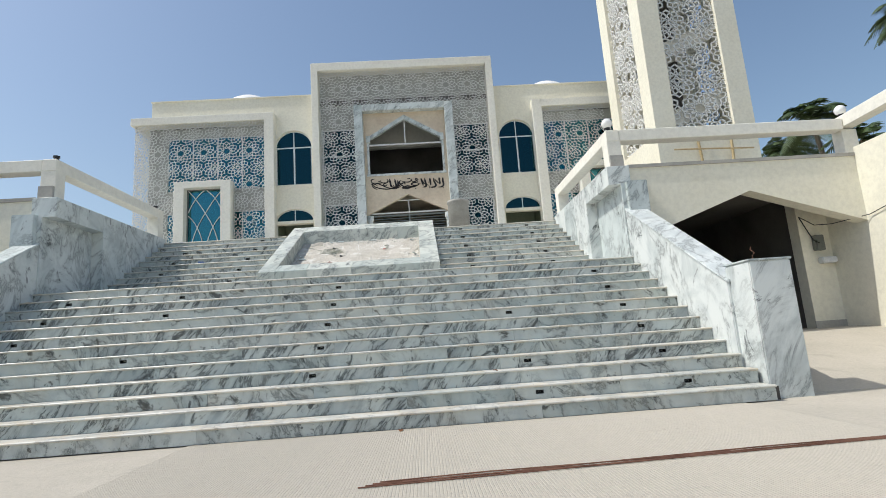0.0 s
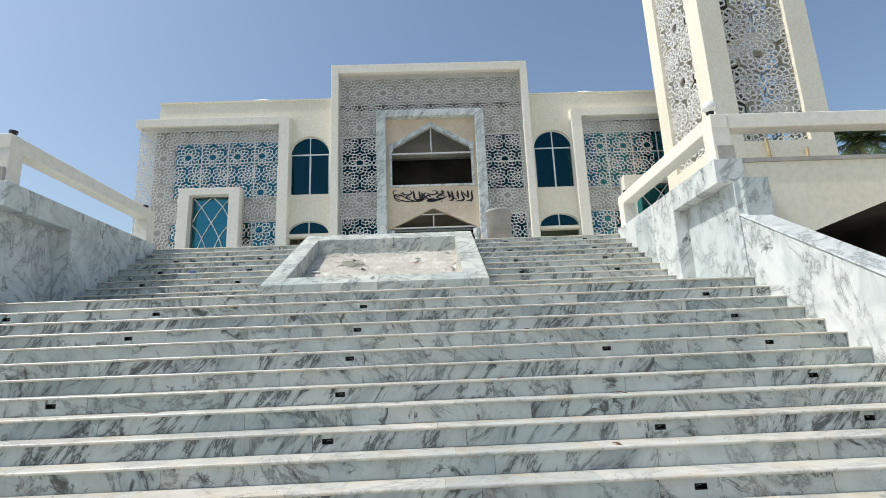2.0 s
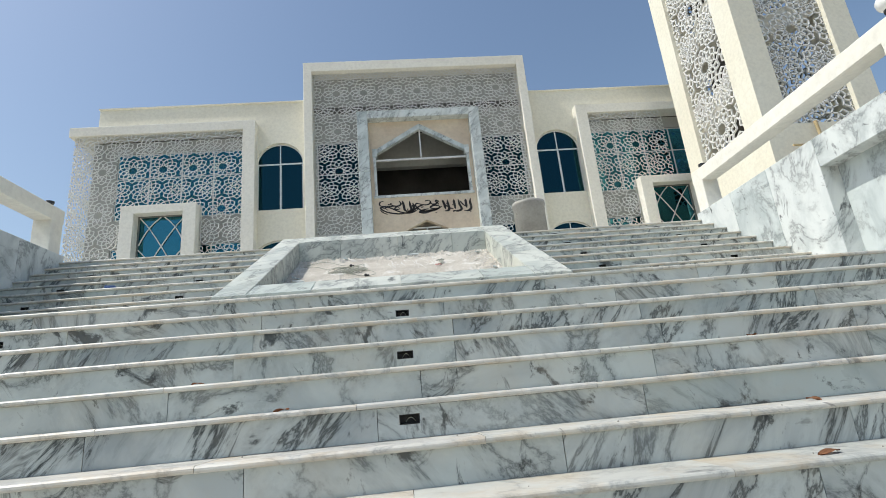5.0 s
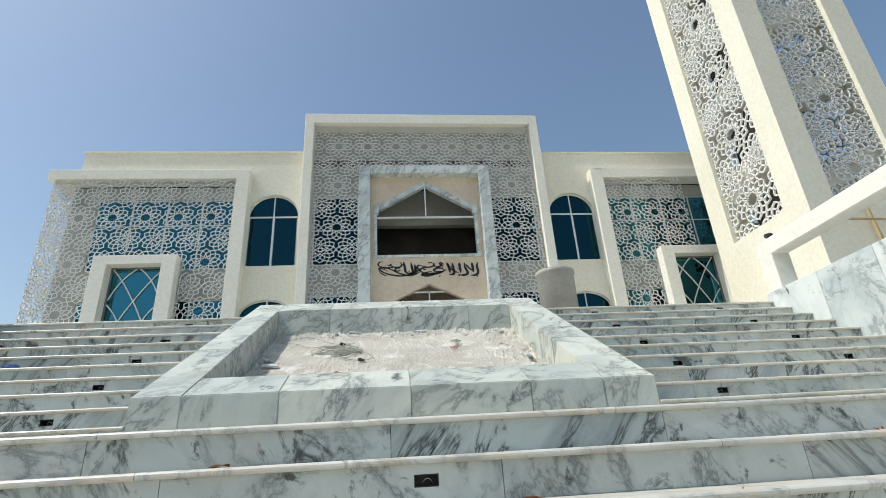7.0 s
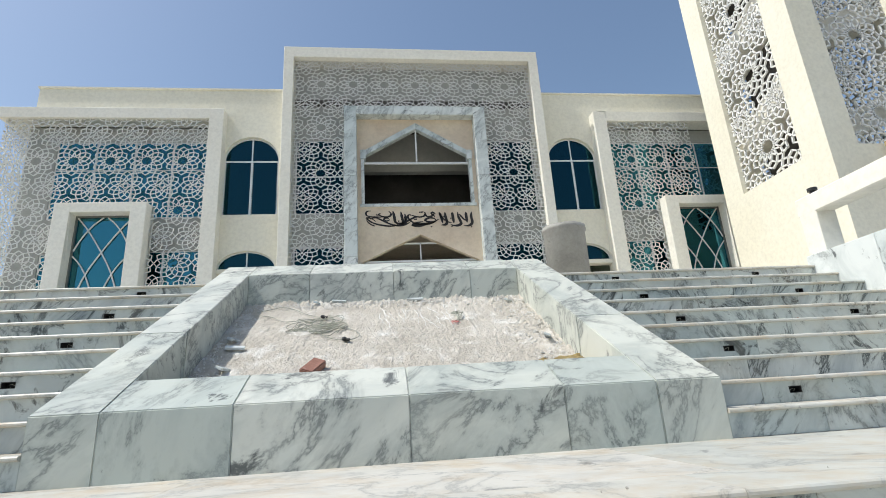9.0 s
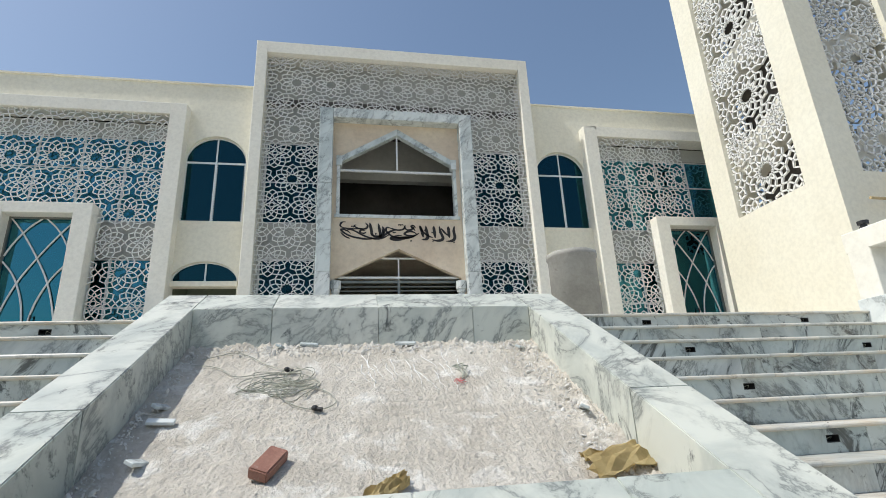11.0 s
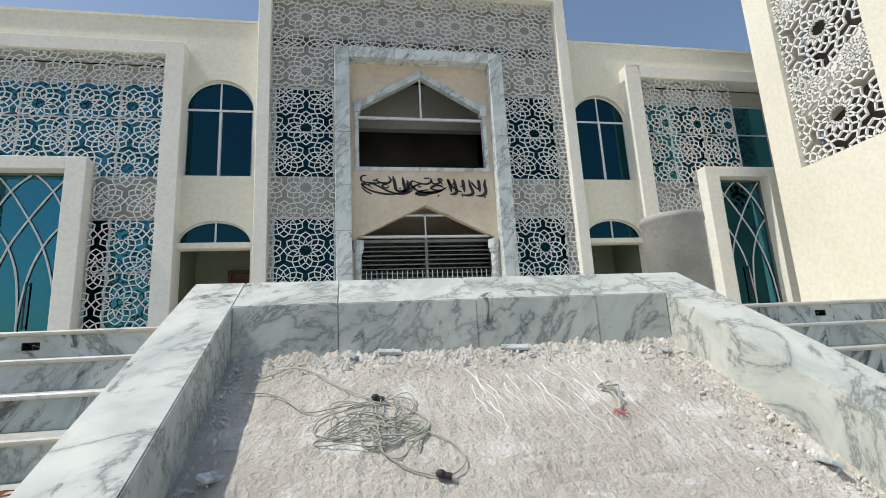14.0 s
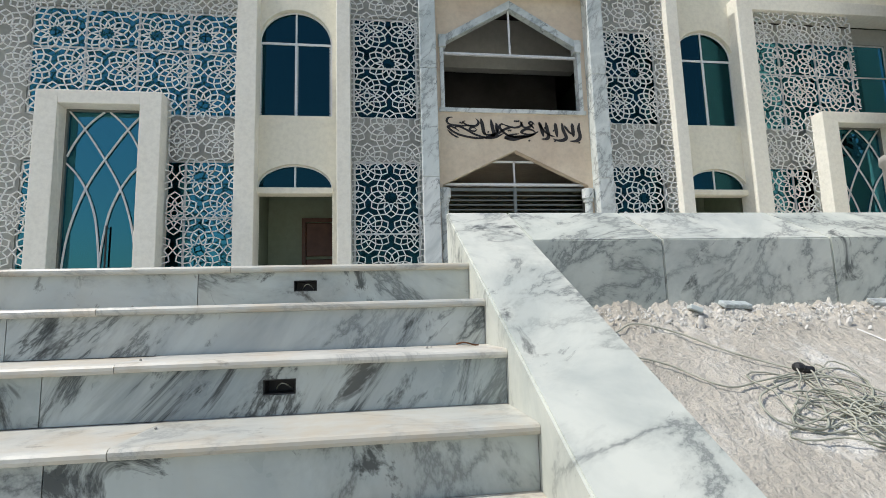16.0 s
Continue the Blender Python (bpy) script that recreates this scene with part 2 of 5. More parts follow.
def tube(bm, pts, r, sides=6, taper=1.0):
    pts = [Vector(p) for p in pts]
    rings = []
    for i, p in enumerate(pts):
        d = (pts[min(i + 1, len(pts) - 1)] - pts[max(i - 1, 0)]).normalized()
        u = d.cross(Vector((0.31, 0.11, 0.94))).normalized()
        w = d.cross(u)
        rr = r * (1 + (taper - 1) * i / max(1, len(pts) - 1))
        rings.append([bm.verts.new(p + rr * (math.cos(k * math.tau / sides) * u + math.sin(k * math.tau / sides) * w)) for k in range(sides)])
    for a, b in zip(rings, rings[1:]):
        for k in range(sides):
            bm.faces.new((a[k], a[(k + 1) % sides], b[(k + 1) % sides], b[k]))
    bm.faces.new(rings[0][::-1])
    bm.faces.new(rings[-1])


def ball(bm, c, r, squash=1.0, seg=12, rings=8, z_from=-1.0):
    m = Matrix.Translation(c) @ Matrix.Diagonal((r, r, r * squash, 1))
    bmesh.ops.create_uvsphere(bm, u_segments=seg, v_segments=rings, radius=1, matrix=m)


def bevel(bm, w=0.01, seg=2, angle=40):
    bmesh.ops.remove_doubles(bm, verts=bm.verts, dist=0.0004)
    bmesh.ops.recalc_face_normals(bm, faces=bm.faces)
    es = [e for e in bm.edges if len(e.link_faces) == 2 and e.calc_face_angle(0) > radians(angle)]
    bmesh.ops.bevel(bm, geom=es, offset=w, segments=seg, affect="EDGES", clamp_overlap=True)


def mesh_of(bm, name, mat, origin=(0, 0, 0), smooth=False, fix=True):
    if fix:
        bmesh.ops.recalc_face_normals(bm, faces=bm.faces)
    bmesh.ops.translate(bm, verts=bm.verts, vec=-Vector(origin))
    me = bpy.data.meshes.new(name)
    bm.to_mesh(me)
    bm.free()
    me.materials.append(mat)
    if smooth:
        me.polygons.foreach_set("use_smooth", [True] * len(me.polygons))
    return me


def thing(name, at, label, category, group="", kind=""):
    ob = new(name)
    ob.empty_display_size = 0.1
    ob.location = at
    ORIGIN[ob.name] = Vector(at)
    return tagged(ob, label, category, group, kind)


def part(name, bm, mat, parent, label="", smooth=False, at=None):
    """One mesh under a thing or a part; the bmesh is in world metres."""
    base = ORIGIN[parent.name]
    at = Vector(at) if at is not None else base
    ob = new(name, mesh_of(bm, name, mat, at, smooth))
    ob.parent = parent
    ob.location = at - base
    ORIGIN[ob.name] = at
    if label:
        tagged(ob, label)
    return ob


def solo(name, bm, mat, label, category, kind="", group="", smooth=False, at=(0, 0, 0)):
    ob = new(name, mesh_of(bm, name, mat, at, smooth))
    ob.location = at
    ORIGIN[ob.name] = Vector(at)
    return tagged(ob, label, category, group, kind)


def fresh():
    return bmesh.new()


def wall_with_holes(bm, x0, x1, z0, z1, y0, y1, holes):
    """A wall in the x-z plane cut by rectangles (xa, xb, za, zb)."""
    holes = [h for h in holes if h[0] >= x0 - 1e-6 and h[1] <= x1 + 1e-6]
    xs = sorted({x0, x1, *[h[0] for h in holes], *[h[1] for h in holes]})
    for xa, xb in zip(xs, xs[1:]):
        xm, z = (xa + xb) / 2, z0
        for h in sorted([h for h in holes if h[0] < xm < h[1]], key=lambda h: h[2]):
            if h[2] > z + 1e-4:
                box(bm, xa, xb, y0, y1, z, h[2])
            z = h[3]
        if z < z1 - 1e-4:
            box(bm, xa, xb, y0, y1, z, z1)


def arc(xa, xb, z, rise, n=18):
    c, h = (xa + xb) / 2, (xb - xa) / 2
    return [(c - h * math.cos(math.pi * i / n), z + rise * math.sin(math.pi * i / n)) for i in range(n + 1)]


def spandrels(bm, curve, top, y0, y1):
    """Fill between an arch curve and the level top of its opening."""
    for (xa, za), (xb, zb) in zip(curve, curve[1:]):
        prism(bm, [(xa, za), (xb, zb), (xb, top), (xa, top)], y0, y1)


def arched_strip(bm, curve, w, y0, y1):
    n = len(curve)
    def off(i):
        a, b = Vector(curve[max(0, i - 1)]), Vector(curve[min(n - 1, i + 1)])
        d = (b - a).normalized()
        return (curve[i][0] + d.y * w, curve[i][1] - d.x * w)
    for i in range(n - 1):
        prism(bm, [curve[i], curve[i + 1], off(i + 1), off(i)], y0, y1)


# ---- plan ----
G = 0.10                      # forecourt level
R, R2, D1, D2 = 0.182, 0.178, 0.303, 0.309
Y1, Y14 = 6.268, 11.44        # first risers of the two flights
LAND = G + 13 * R
DECK = LAND + 10 * R2
XL, XR = -7.32, 4.22          # lower side walls
XL2, XR2 = -7.08, 3.95        # upper side walls
SC = (XL + XR) / 2
C = -0.33                     # middle of the facade
PX0, PX1 = -3.63, 0.44        # planter


def mirror(x):
    return 2 * C - x


# ---- ground ----
bm = fresh()
bmesh.ops.create_grid(bm, x_segments=40, y_segments=40, size=900, matrix=Matrix.Translation((0, 0, G - 0.06)))
solo("ground", bm, M_EARTH, "flat pale dusty ground reaching the horizon", "ground", "structure")
bm = fresh()
box(bm, -16, 16, -12, 6.62, G - 0.05, G - 0.012)
forecourt = solo("pavement", bm, M_PAVE, "pale beige paved forecourt with ribbed tiles", "pavement", "structure")
bm = fresh()
prism(bm, [(6.6, G - 0.04), (6.62, G), (10.5, 0.78), (22, 0.78), (22, G - 0.04)], 4.9, 13, "x")
solo("road_ramp", bm, M_PAVE, "pale concrete drive sloping up beneath the deck", "drive", "structure")
bm = fresh()
prism(bm, [(6.6, G - 0.04), (6.62, G), (10.5, 0.78), (22, 0.78), (22, G - 0.04)], -16, -8.0, "x")
solo("road_ramp", bm, M_PAVE, "pale concrete drive beside the marble stairs", "drive", "structure")

# ---- stair core and deck ----
def core_profile(first, n, y_first, depth, z_base, rise=R):
    pts = [(y_first + 0.09, z_base - (0.3 if first == 0 else 2.0))]
    for k in range(n):
        y = y_first + k * depth + 0.09
        pts += [(y, z_base + k * rise - 0.03), (y, z_base + (k + 1) * rise - 0.03)]
    return pts


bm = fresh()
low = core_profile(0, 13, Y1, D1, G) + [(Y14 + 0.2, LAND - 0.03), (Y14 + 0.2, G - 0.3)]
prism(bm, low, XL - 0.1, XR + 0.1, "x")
solo("stair_core", bm, M_CORE_SHADE, "concrete core beneath the marble steps", "stair", "structure")
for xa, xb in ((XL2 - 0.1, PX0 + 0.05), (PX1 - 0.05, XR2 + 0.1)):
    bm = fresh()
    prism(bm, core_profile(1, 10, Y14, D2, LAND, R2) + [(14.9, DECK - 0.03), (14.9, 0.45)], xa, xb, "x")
    solo("stair_core", bm, M_CORE_SHADE, "concrete core beneath the upper marble steps", "stair", "structure")
bm = fresh()
box(bm, -20, PX0 + 0.02, 14.33, 14.88, DECK - 0.35, DECK)
box(bm, PX1 - 0.02, 20, 14.33, 14.88, DECK - 0.35, DECK)
box(bm, -20, 20, 14.88, 24.35, DECK - 0.35, DECK)
solo("floor_deck", bm, M_TREAD, "pale marble terrace before the facade", "terrace", "structure")

# ---- side blocks beside the stairs ----
def side_block(sx):
    """Marble side wall, pier, raised wall, arched deck front and railing on one side of the stairs."""
    right = sx > 0
    def X(x):
        return x if right else 2 * SC - x
    def xbox(b, xa, xb, *rest):
        box(b, min(X(xa), X(xb)), max(X(xa), X(xb)), *rest)
    def xprism(b, pts, y0, y1):
        prism(b, [(X(p), q) for p, q in pts], y0, y1)
    wall = thing("balustrade_wall", (X(4.45), 8.2, G), "white grey-veined marble stair wall with sloping coping and end pier", "stair wall", "stair walls")
    bm = fresh()
    prism(bm, [(6.9, G - 0.1), (10.0, G - 0.1), (10.0, 3.452), (6.9, 1.617)], X(4.22), X(4.62), "x")
    bevel(bm, 0.012)
    part("wall_slab", bm, M_PANEL, wall)
    bm = fresh()
    prism(bm, [(6.88, 1.60), (10.0, 3.447), (10.0, 3.487), (6.88, 1.64)], X(4.20), X(4.64), "x")
    bevel(bm, 0.01)
    part("coping", bm, M_PANEL, wall)
    bm = fresh()
    xbox(bm, 4.26, 4.82, 6.43, 6.98, G - 0.1, 1.83)
    bevel(bm, 0.012)
    pier = part("pier", bm, M_PANEL, wall)
    bm = fresh()
    xbox(bm, 4.245, 4.835, 6.415, 6.995, 1.83, 1.86)
    bevel(bm, 0.008)
    part("cap", bm, M_PANEL, pier)
    if right:
        bm = fresh()
        tube(bm, [(4.5, 6.7, 1.85), (4.5, 6.7, 1.93), (4.54, 6.7, 1.97), (4.5, 6.72, 2.02), (4.52, 6.72, 2.06)], 0.006)
        part("loose_wire", bm, M_RUST, pier, "short bent wire")
    up = thing("side_wall", (X(4.3), 12, G), "white marble wall with a recessed lower panel beside the upper steps", "stair wall", "upper stair walls")
    bm = fresh()
    xbox(bm, 4.20, 4.45, 9.96, 11.55, LAND - 0.05, 4.0)
    part("recess_panel", bm, M_PANEL, up)
    for y0, y1, z0, z1 in ((11.5, 12.42, LAND - 0.4, 4.38), (12.424, 13.3, LAND - 0.4, 4.38), (13.304, 14.3, LAND - 0.4, 4.38)):
        bm = fresh()
        xbox(bm, 3.95, 4.42, y0, y1, z0, z1)
        bevel(bm, 0.006, 1)
        part("slab", bm, M_PANEL, up)
    bm = fresh()
    xbox(bm, 3.95, 4.42, 9.98, 11.496, 3.98, 4.38)
    bevel(bm, 0.006, 1)
    part("slab", bm, M_PANEL, up)
    bm = fresh()
    xbox(bm, 4.28, 4.70, 9.86, 10.16, 3.2, 4.02)
    bevel(bm, 0.01)
    part("end_block", bm, M_PANEL, up)
    # arched front of the deck
    bm = fresh()
    xa, xb = 4.45, 9.4
    for a, b, za, zb in ((xa, 6.98, 2.82, 3.73), (6.98, xb, 3.73, 2.95)):
        xprism(bm, [(a, za), (b, zb), (b, 4.36), (a, 4.36)], 10.12, 10.45)
    solo("arch_beam", bm, M_CREAM, "cream plastered beam with a shallow pointed arch", "beam", "structure")
    bm = fresh()
    xbox(bm, xa, xb, 10.09, 10.47, 4.36, 4.43)
    solo("trim_beam", bm, M_RAW, "rough grey cement edge along the beam top", "trim", "structure")
    # slab in the darkened concrete, so its underside reads as shaded
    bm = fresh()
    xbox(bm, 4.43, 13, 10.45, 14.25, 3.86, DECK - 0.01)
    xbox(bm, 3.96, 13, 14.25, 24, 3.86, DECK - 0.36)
    solo("floor_side", bm, M_CORE_SHADE, "concrete deck slab over the drive, coloured dark for underside shade", "terrace", "structure")
    bm = fresh()
    xbox(bm, 9.4, 9.75, 2.0, 12.0, G - 0.3, 4.55)
    solo("wall_side", bm, M_CREAM, "tall cream plastered boundary wall", "wall", "structure")
    bm = fresh()
    xbox(bm, 8.7, 9.4, 11.2, 11.5, 0.7, 3.86)
    solo("wall_garage", bm, M_CREAM, "shaded cream wall beneath the deck", "wall", "structure")
    # shade under the deck put into the wall colour
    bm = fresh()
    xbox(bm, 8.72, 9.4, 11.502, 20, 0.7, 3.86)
    solo("wall_garage", bm, M_CORE_SHADE, "wall deep beneath the deck with shade put into its dark colour", "wall", "structure")
    bm = fresh()
    xbox(bm, 8.68, 9.4, 11.18, 11.2, 0.74, 0.93)
    solo("baseboard", bm, M_RAW, "grey cement skirting", "skirting", "structure")
    # far and inner walls, their gloom also painted as dark colour
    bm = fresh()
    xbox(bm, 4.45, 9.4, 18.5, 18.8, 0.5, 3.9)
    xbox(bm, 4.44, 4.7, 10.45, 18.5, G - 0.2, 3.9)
    solo("wall_garage", bm, M_CORE_SHADE, "inner walls beneath the deck, coloured dark for their shade", "wall", "structure")
    if right:
        door = thing("rolling_door", (7, 15.4, 0.78), "dark ribbed shutter panels leaning beneath the deck", "shutter")
        for i in range(13):
            bm = fresh()
            box(bm, 5.0, 8.1, 15.3, 15.38, 0.8 + i * 0.2, 0.98 + i * 0.2)
            bevel(bm, 0.02, 1)
            part("slat", bm, M_WOOD, door)
        pipe = thing("meter_box", (8.6, 11.1, 2.4), "small grey meter box with drooping cables", "meter box")
        bm = fresh()
        box(bm, 8.95, 9.15, 11.05, 11.2, 2.5, 2.85)
        bevel(bm, 0.015)
        part("case", bm, M_STEEL, pipe)
        bm = fresh()
        box(bm, 9.0, 9.35, 11.02, 11.19, 2.2, 2.34)
        bevel(bm, 0.02)
        part("bracket", bm, M_METAL, pipe)
        bm = fresh()
        tube(bm, [(8.72, 11.15, 3.3), (8.74, 11.0, 2.95), (8.85, 11.0, 2.72), (9.0, 11.03, 2.66)], 0.012)
        part("cable", bm, M_BLACK, pipe)
        bm = fresh()
        tube(bm, [(8.72, 11.15, 3.3), (8.85, 10.9, 3.05), (9.0, 10.6, 3.0), (9.36, 10.0, 3.05), (9.36, 8.5, 3.35), (9.36, 6, 3.8)], 0.009)
        part("cable", bm, M_BLACK, pipe)
    # railing of the deck
    rail = thing("deck_railing", (X(4.2), 10.2, 4.38), "cream concrete railing with a square top beam and posts", "railing", "deck railings")
    def post(x, y, w=0.3, z1=4.97):
        b = fresh()
        xbox(b, x - w / 2, x + w / 2, y - 0.14, y + 0.14, 4.36, z1)
        bevel(b, 0.01, 1)
        part("post", b, M_WHITE, rail)
    def beam(xa, xb, ya, yb, z0=4.95, z1=5.2):
        b = fresh()
        xbox(b, xa, xb, ya, yb, z0, z1)
        bevel(b, 0.012, 1)
        part("top_beam", b, M_WHITE, rail)
    post(4.2, 10.2)
    post(4.2, 14.2)
    post(9.4, 10.25, 0.34)
    beam(4.05, 4.33, 10.05, 14.36)
    beam(4.334, 9.25, 10.06, 10.34)
    b = fresh()
    prism(b, [(2.0, 5.25), (10.4, 5.0), (10.4, 5.27), (2.0, 5.52)], X(9.26), X(9.56), "x")
    bevel(b, 0.012, 1)
    part("top_beam", b, M_WHITE, rail)
    b = fresh()
    xbox(b, 4.06, 4.34, 10.0, 10.32, 4.3, 4.62)
    part("rough_patch", b, M_RAW, rail, "bare cement patch at the post foot")
    for x, y, globe in ((4.16, 10.2, right), (9.42, 10.25, True), (4.18, 14.15, False)):
        lamp = thing("post_lamp", (X(x), y, 5.2 if x < 9 else 5.26), "white globe lamp on a black base on the railing" if globe else "black lamp base without globe on the railing", "lamp", "railing lamps")
        z = ORIGIN[lamp.name].z
        b = fresh()
        tube(b, [(X(x), y, z), (X(x), y, z + 0.04)], 0.05, 10)
        tube(b, [(X(x), y, z + 0.04), (X(x), y, z + 0.1)], 0.035, 10)
        tube(b, [(X(x), y, z + 0.07), (X(x), y, z + 0.11)], 0.062, 10)
        part("base", b, M_BLACK, lamp)
        if globe:
            b = fresh()
            ball(b, (X(x), y, z + 0.2), 0.115, 1.0, 16, 10)
            part("globe", b, M_GLOBE, lamp, "white glass globe", True)


side_block(1)
side_block(-1)

# ---- planter ramp between the upper flights ----
def curb_z(y):
    return 2.84 + (y - 11.43) * 0.517


def bed_z(x, y):
    n = noise.noise((x * 1.3, y * 1.3, 3.1)) * 0.012 + noise.noise((x * 5, y * 5, 7.7)) * 0.007
    return 3.455 + 0.535 * (y - 13.36) + n


planter = thing("planter_ramp", (SC, 13, LAND), "sloping marble-edged bed of bare mortar set into the stairs", "planter")
YB0, YB1, YF = 14.40, 14.86, 11.80
for xa, xb in ((PX0, PX0 + 0.37), (PX1 - 0.44, PX1)):
    ys = [11.43, 12.62, YB1]
    for ya, yb in zip(ys, ys[1:]):
        bm = fresh()
        prism(bm, [(ya + 0.002, LAND - 0.1), (yb, LAND - 0.1), (yb, curb_z(yb)), (ya + 0.002, curb_z(ya))], xa, xb, "x")
        bevel(bm, 0.007, 2)
        part("side_curb", bm, M_CURB, planter, at=(xa, ya, curb_z(ya)))
xm = [PX0 + 0.371, -2.55, -1.55, -0.6, PX1 - 0.441]
for name, ya, yb in (("back_curb", YB0, YB1), ("front_curb", 11.43, YF)):
    for xa, xb in zip(xm, xm[1:]):
        bm = fresh()
        prism(bm, [(ya, LAND - 0.1), (yb, LAND - 0.1), (yb, curb_z(yb)), (ya, curb_z(ya))], xa, xb - 0.002, "x")
        bevel(bm, 0.006, 2)
        part(name, bm, M_CURB, planter, at=(xa, ya, curb_z(ya)))
bm = fresh()
nx, ny = 260, 200
x0, x1, y0, y1 = PX0 + 0.3, PX1 - 0.3, YF - 0.02, YB0 + 0.02
grid = []
for j in range(ny + 1):
    y = y0 + (y1 - y0) * j / ny
    row = []
    for i in range(nx + 1):
        x = x0 + (x1 - x0) * i / nx
        z = bed_z(x, y)
        if -1.86 < x < -0.72 and 12.92 < y < 13.42:   # combed grooves
            ease = min(1, 5 * min(x + 1.86, -0.72 - x)) * min(1, 12 * min(y - 12.92, 13.42 - y))
            ease *= 1 if noise.noise((x * 3.0, round(y / 0.085) * 1.7, 2.5)) > -0.15 else 0.15
            z -= 0.030 * max(0.0, math.sin(y * 74 + 0.5 * noise.noise((x * 2, y, 4)))) ** 4 * ease
        z += 0.010 * noise.noise((x * 14, y * 11, 9.0)) + 0.006 * noise.noise((x * 33, y * 24, 2.0))
        # trowel runs down the slope, and broken mortar along the back and one side
        z += 0.006 * noise.noise((x * 42, y * 3.5, 6.0)) * (1 if noise.noise((x * 1.7, y * 1.9, 8.0)) > -0.1 else 0.25)
        edge = min((YB0 - y) / 0.26, (PX1 - 0.44 - x) / 0.42)
        if edge < 1:
            z += 0.042 * (1 - max(0, edge)) * (0.35 + noise.noise((x * 9, y * 9, 1)) + 0.8 * noise.noise((x * 26, y * 26, 5)) + 0.5 * noise.noise((x * 55, y * 55, 5)))
        row.append(bm.verts.new((x, y, z)))
    grid.append(row)
for a, b in zip(grid, grid[1:]):
    for i in range(nx):
        bm.faces.new((a[i], a[i + 1], b[i + 1], b[i]))
part("mortar_bed", bm, M_MORTAR, planter, "dusty beige mortar with comb marks", True)

# ---- star lattice ----

def lattice(x0, x1, z0, z1, ox, oz, skip=(), width=0.0225, depth=0.03, cell=1.09):
    """Bars of a twelve-fold rosette screen clipped to a rectangle, as (verts, faces) in the plane (u, v) with thickness."""
    a, row = cell / 2, 0.857 * cell / 1.09
    sq = row / (cell * math.sqrt(3) / 2)
    segs = []
    def P(r, k):
        t = k * math.pi / 6
        return (a * r * math.cos(t), a * r * math.sin(t))
    unit, unit2 = [], []
    for k in range(12):
        # kites round the open star, then darts, then pentagons that meet the next rosette
        for seg_list, tip, val in ((unit, 0.36, 0.29), (unit2, 0.42, 0.36)):
            a0, a1, v = P(tip, k - 0.5), P(tip, k + 0.5), P(val, k)
            c0, c1 = P(0.64, k), P(0.64, k + 1)
            d0, d1, m0 = P(0.86, k - 0.5), P(0.86, k + 0.5), P(1.0, k)
            seg_list += [(a0, v), (v, a1), (a1, c0), (a1, c1), (c0, d0), (c0, d1), (d0, m0), (m0, d1)]
        if k % 3 == 0:
            for q in (-0.7, 0.7):
                unit2 += [(P(0.36, k), P(0.21, k + q)), (P(0.21, k + q), P(0.19, k + 2.1 * q))]
    for k in range(8):
        unit2.append((P(0.14, k * 1.5 + 0.75), P(0.14, k * 1.5 + 2.25)))
    nv = math.ceil((z1 - z0) / row) + 3
    nu = math.ceil((x1 - x0) / cell) + 3
    j0 = math.floor((z0 - oz) / row) - 1
    i0 = math.floor((x0 - ox) / cell) - 1
    for j in range(j0, j0 + nv + 1):
        for i in range(i0, i0 + nu + 1):
            cx, cy = ox + (i + 0.5 * (j % 2)) * cell, oz + j * row
            for (p, q) in (unit2 if j % 2 else unit):
                segs.append((cx + p[0], cy + p[1] * sq, cx + q[0], cy + q[1] * sq))
    seen, verts, faces = set(), [], []
    for xa, za, xb, zb in segs:
        t0, t1 = 0.0, 1.0
        dx, dz = xb - xa, zb - za
        ok = True
        for p, q in ((-dx, xa - x0), (dx, x1 - xa), (-dz, za - z0), (dz, z1 - za)):
            if abs(p) < 1e-9:
                ok &= q >= 0
            elif p < 0:
                t0 = max(t0, q / p)
            else:
                t1 = min(t1, q / p)
        if not ok or t1 - t0 < 0.02:
            continue
        xa, za, xb, zb = xa + dx * t0, za + dz * t0, xa + dx * t1, za + dz * t1
        xm_, zm_ = (xa + xb) / 2, (za + zb) / 2
        key = (round(xm_, 2), round(zm_, 2))
        if key in seen or any(s[0] < xm_ < s[1] and s[2] < zm_ < s[3] for s in skip):
            continue
        seen.add(key)
        ln = math.hypot(xb - xa, zb - za)
        if ln < 0.01:
            continue
        ux, uz = (xb - xa) / ln, (zb - za) / ln
        e = width * 0.25
        xa, za, xb, zb = xa - ux * e, za - uz * e, xb + ux * e, zb + uz * e
        hx, hz = -uz * width / 2, ux * width / 2
        n = len(verts)
        for d in (0.0, depth):
            verts += [(xa + hx, d, za + hz), (xa - hx, d, za - hz), (xb - hx, d, zb - hz), (xb + hx, d, zb + hz)]
        faces += [(n, n + 1, n + 2, n + 3), (n + 7, n + 6, n + 5, n + 4), (n, n + 3, n + 7, n + 4), (n + 1, n + 5, n + 6, n + 2)]
    return verts, faces


def lattice_part(name, parent, data, m, label=""):
    me = bpy.data.meshes.new(name)
    me.from_pydata(data[0], [], data[1])
    me.transform(m)
    me.transform(Matrix.Translation(-ORIGIN[parent.name]))
    me.materials.append(M_SCREEN)
    ob = new(name, me)
    ob.parent = parent
    tagged(ob, label)
    ORIGIN[ob.name] = ORIGIN[parent.name]
    return ob


def rim(bm, x0, x1, z0, z1, y0, y1, w):
    wall_with_holes(bm, x0, x1, z0, z1, y0, y1, [(x0 + w, x1 - w, z0 + w, z1 - w)])


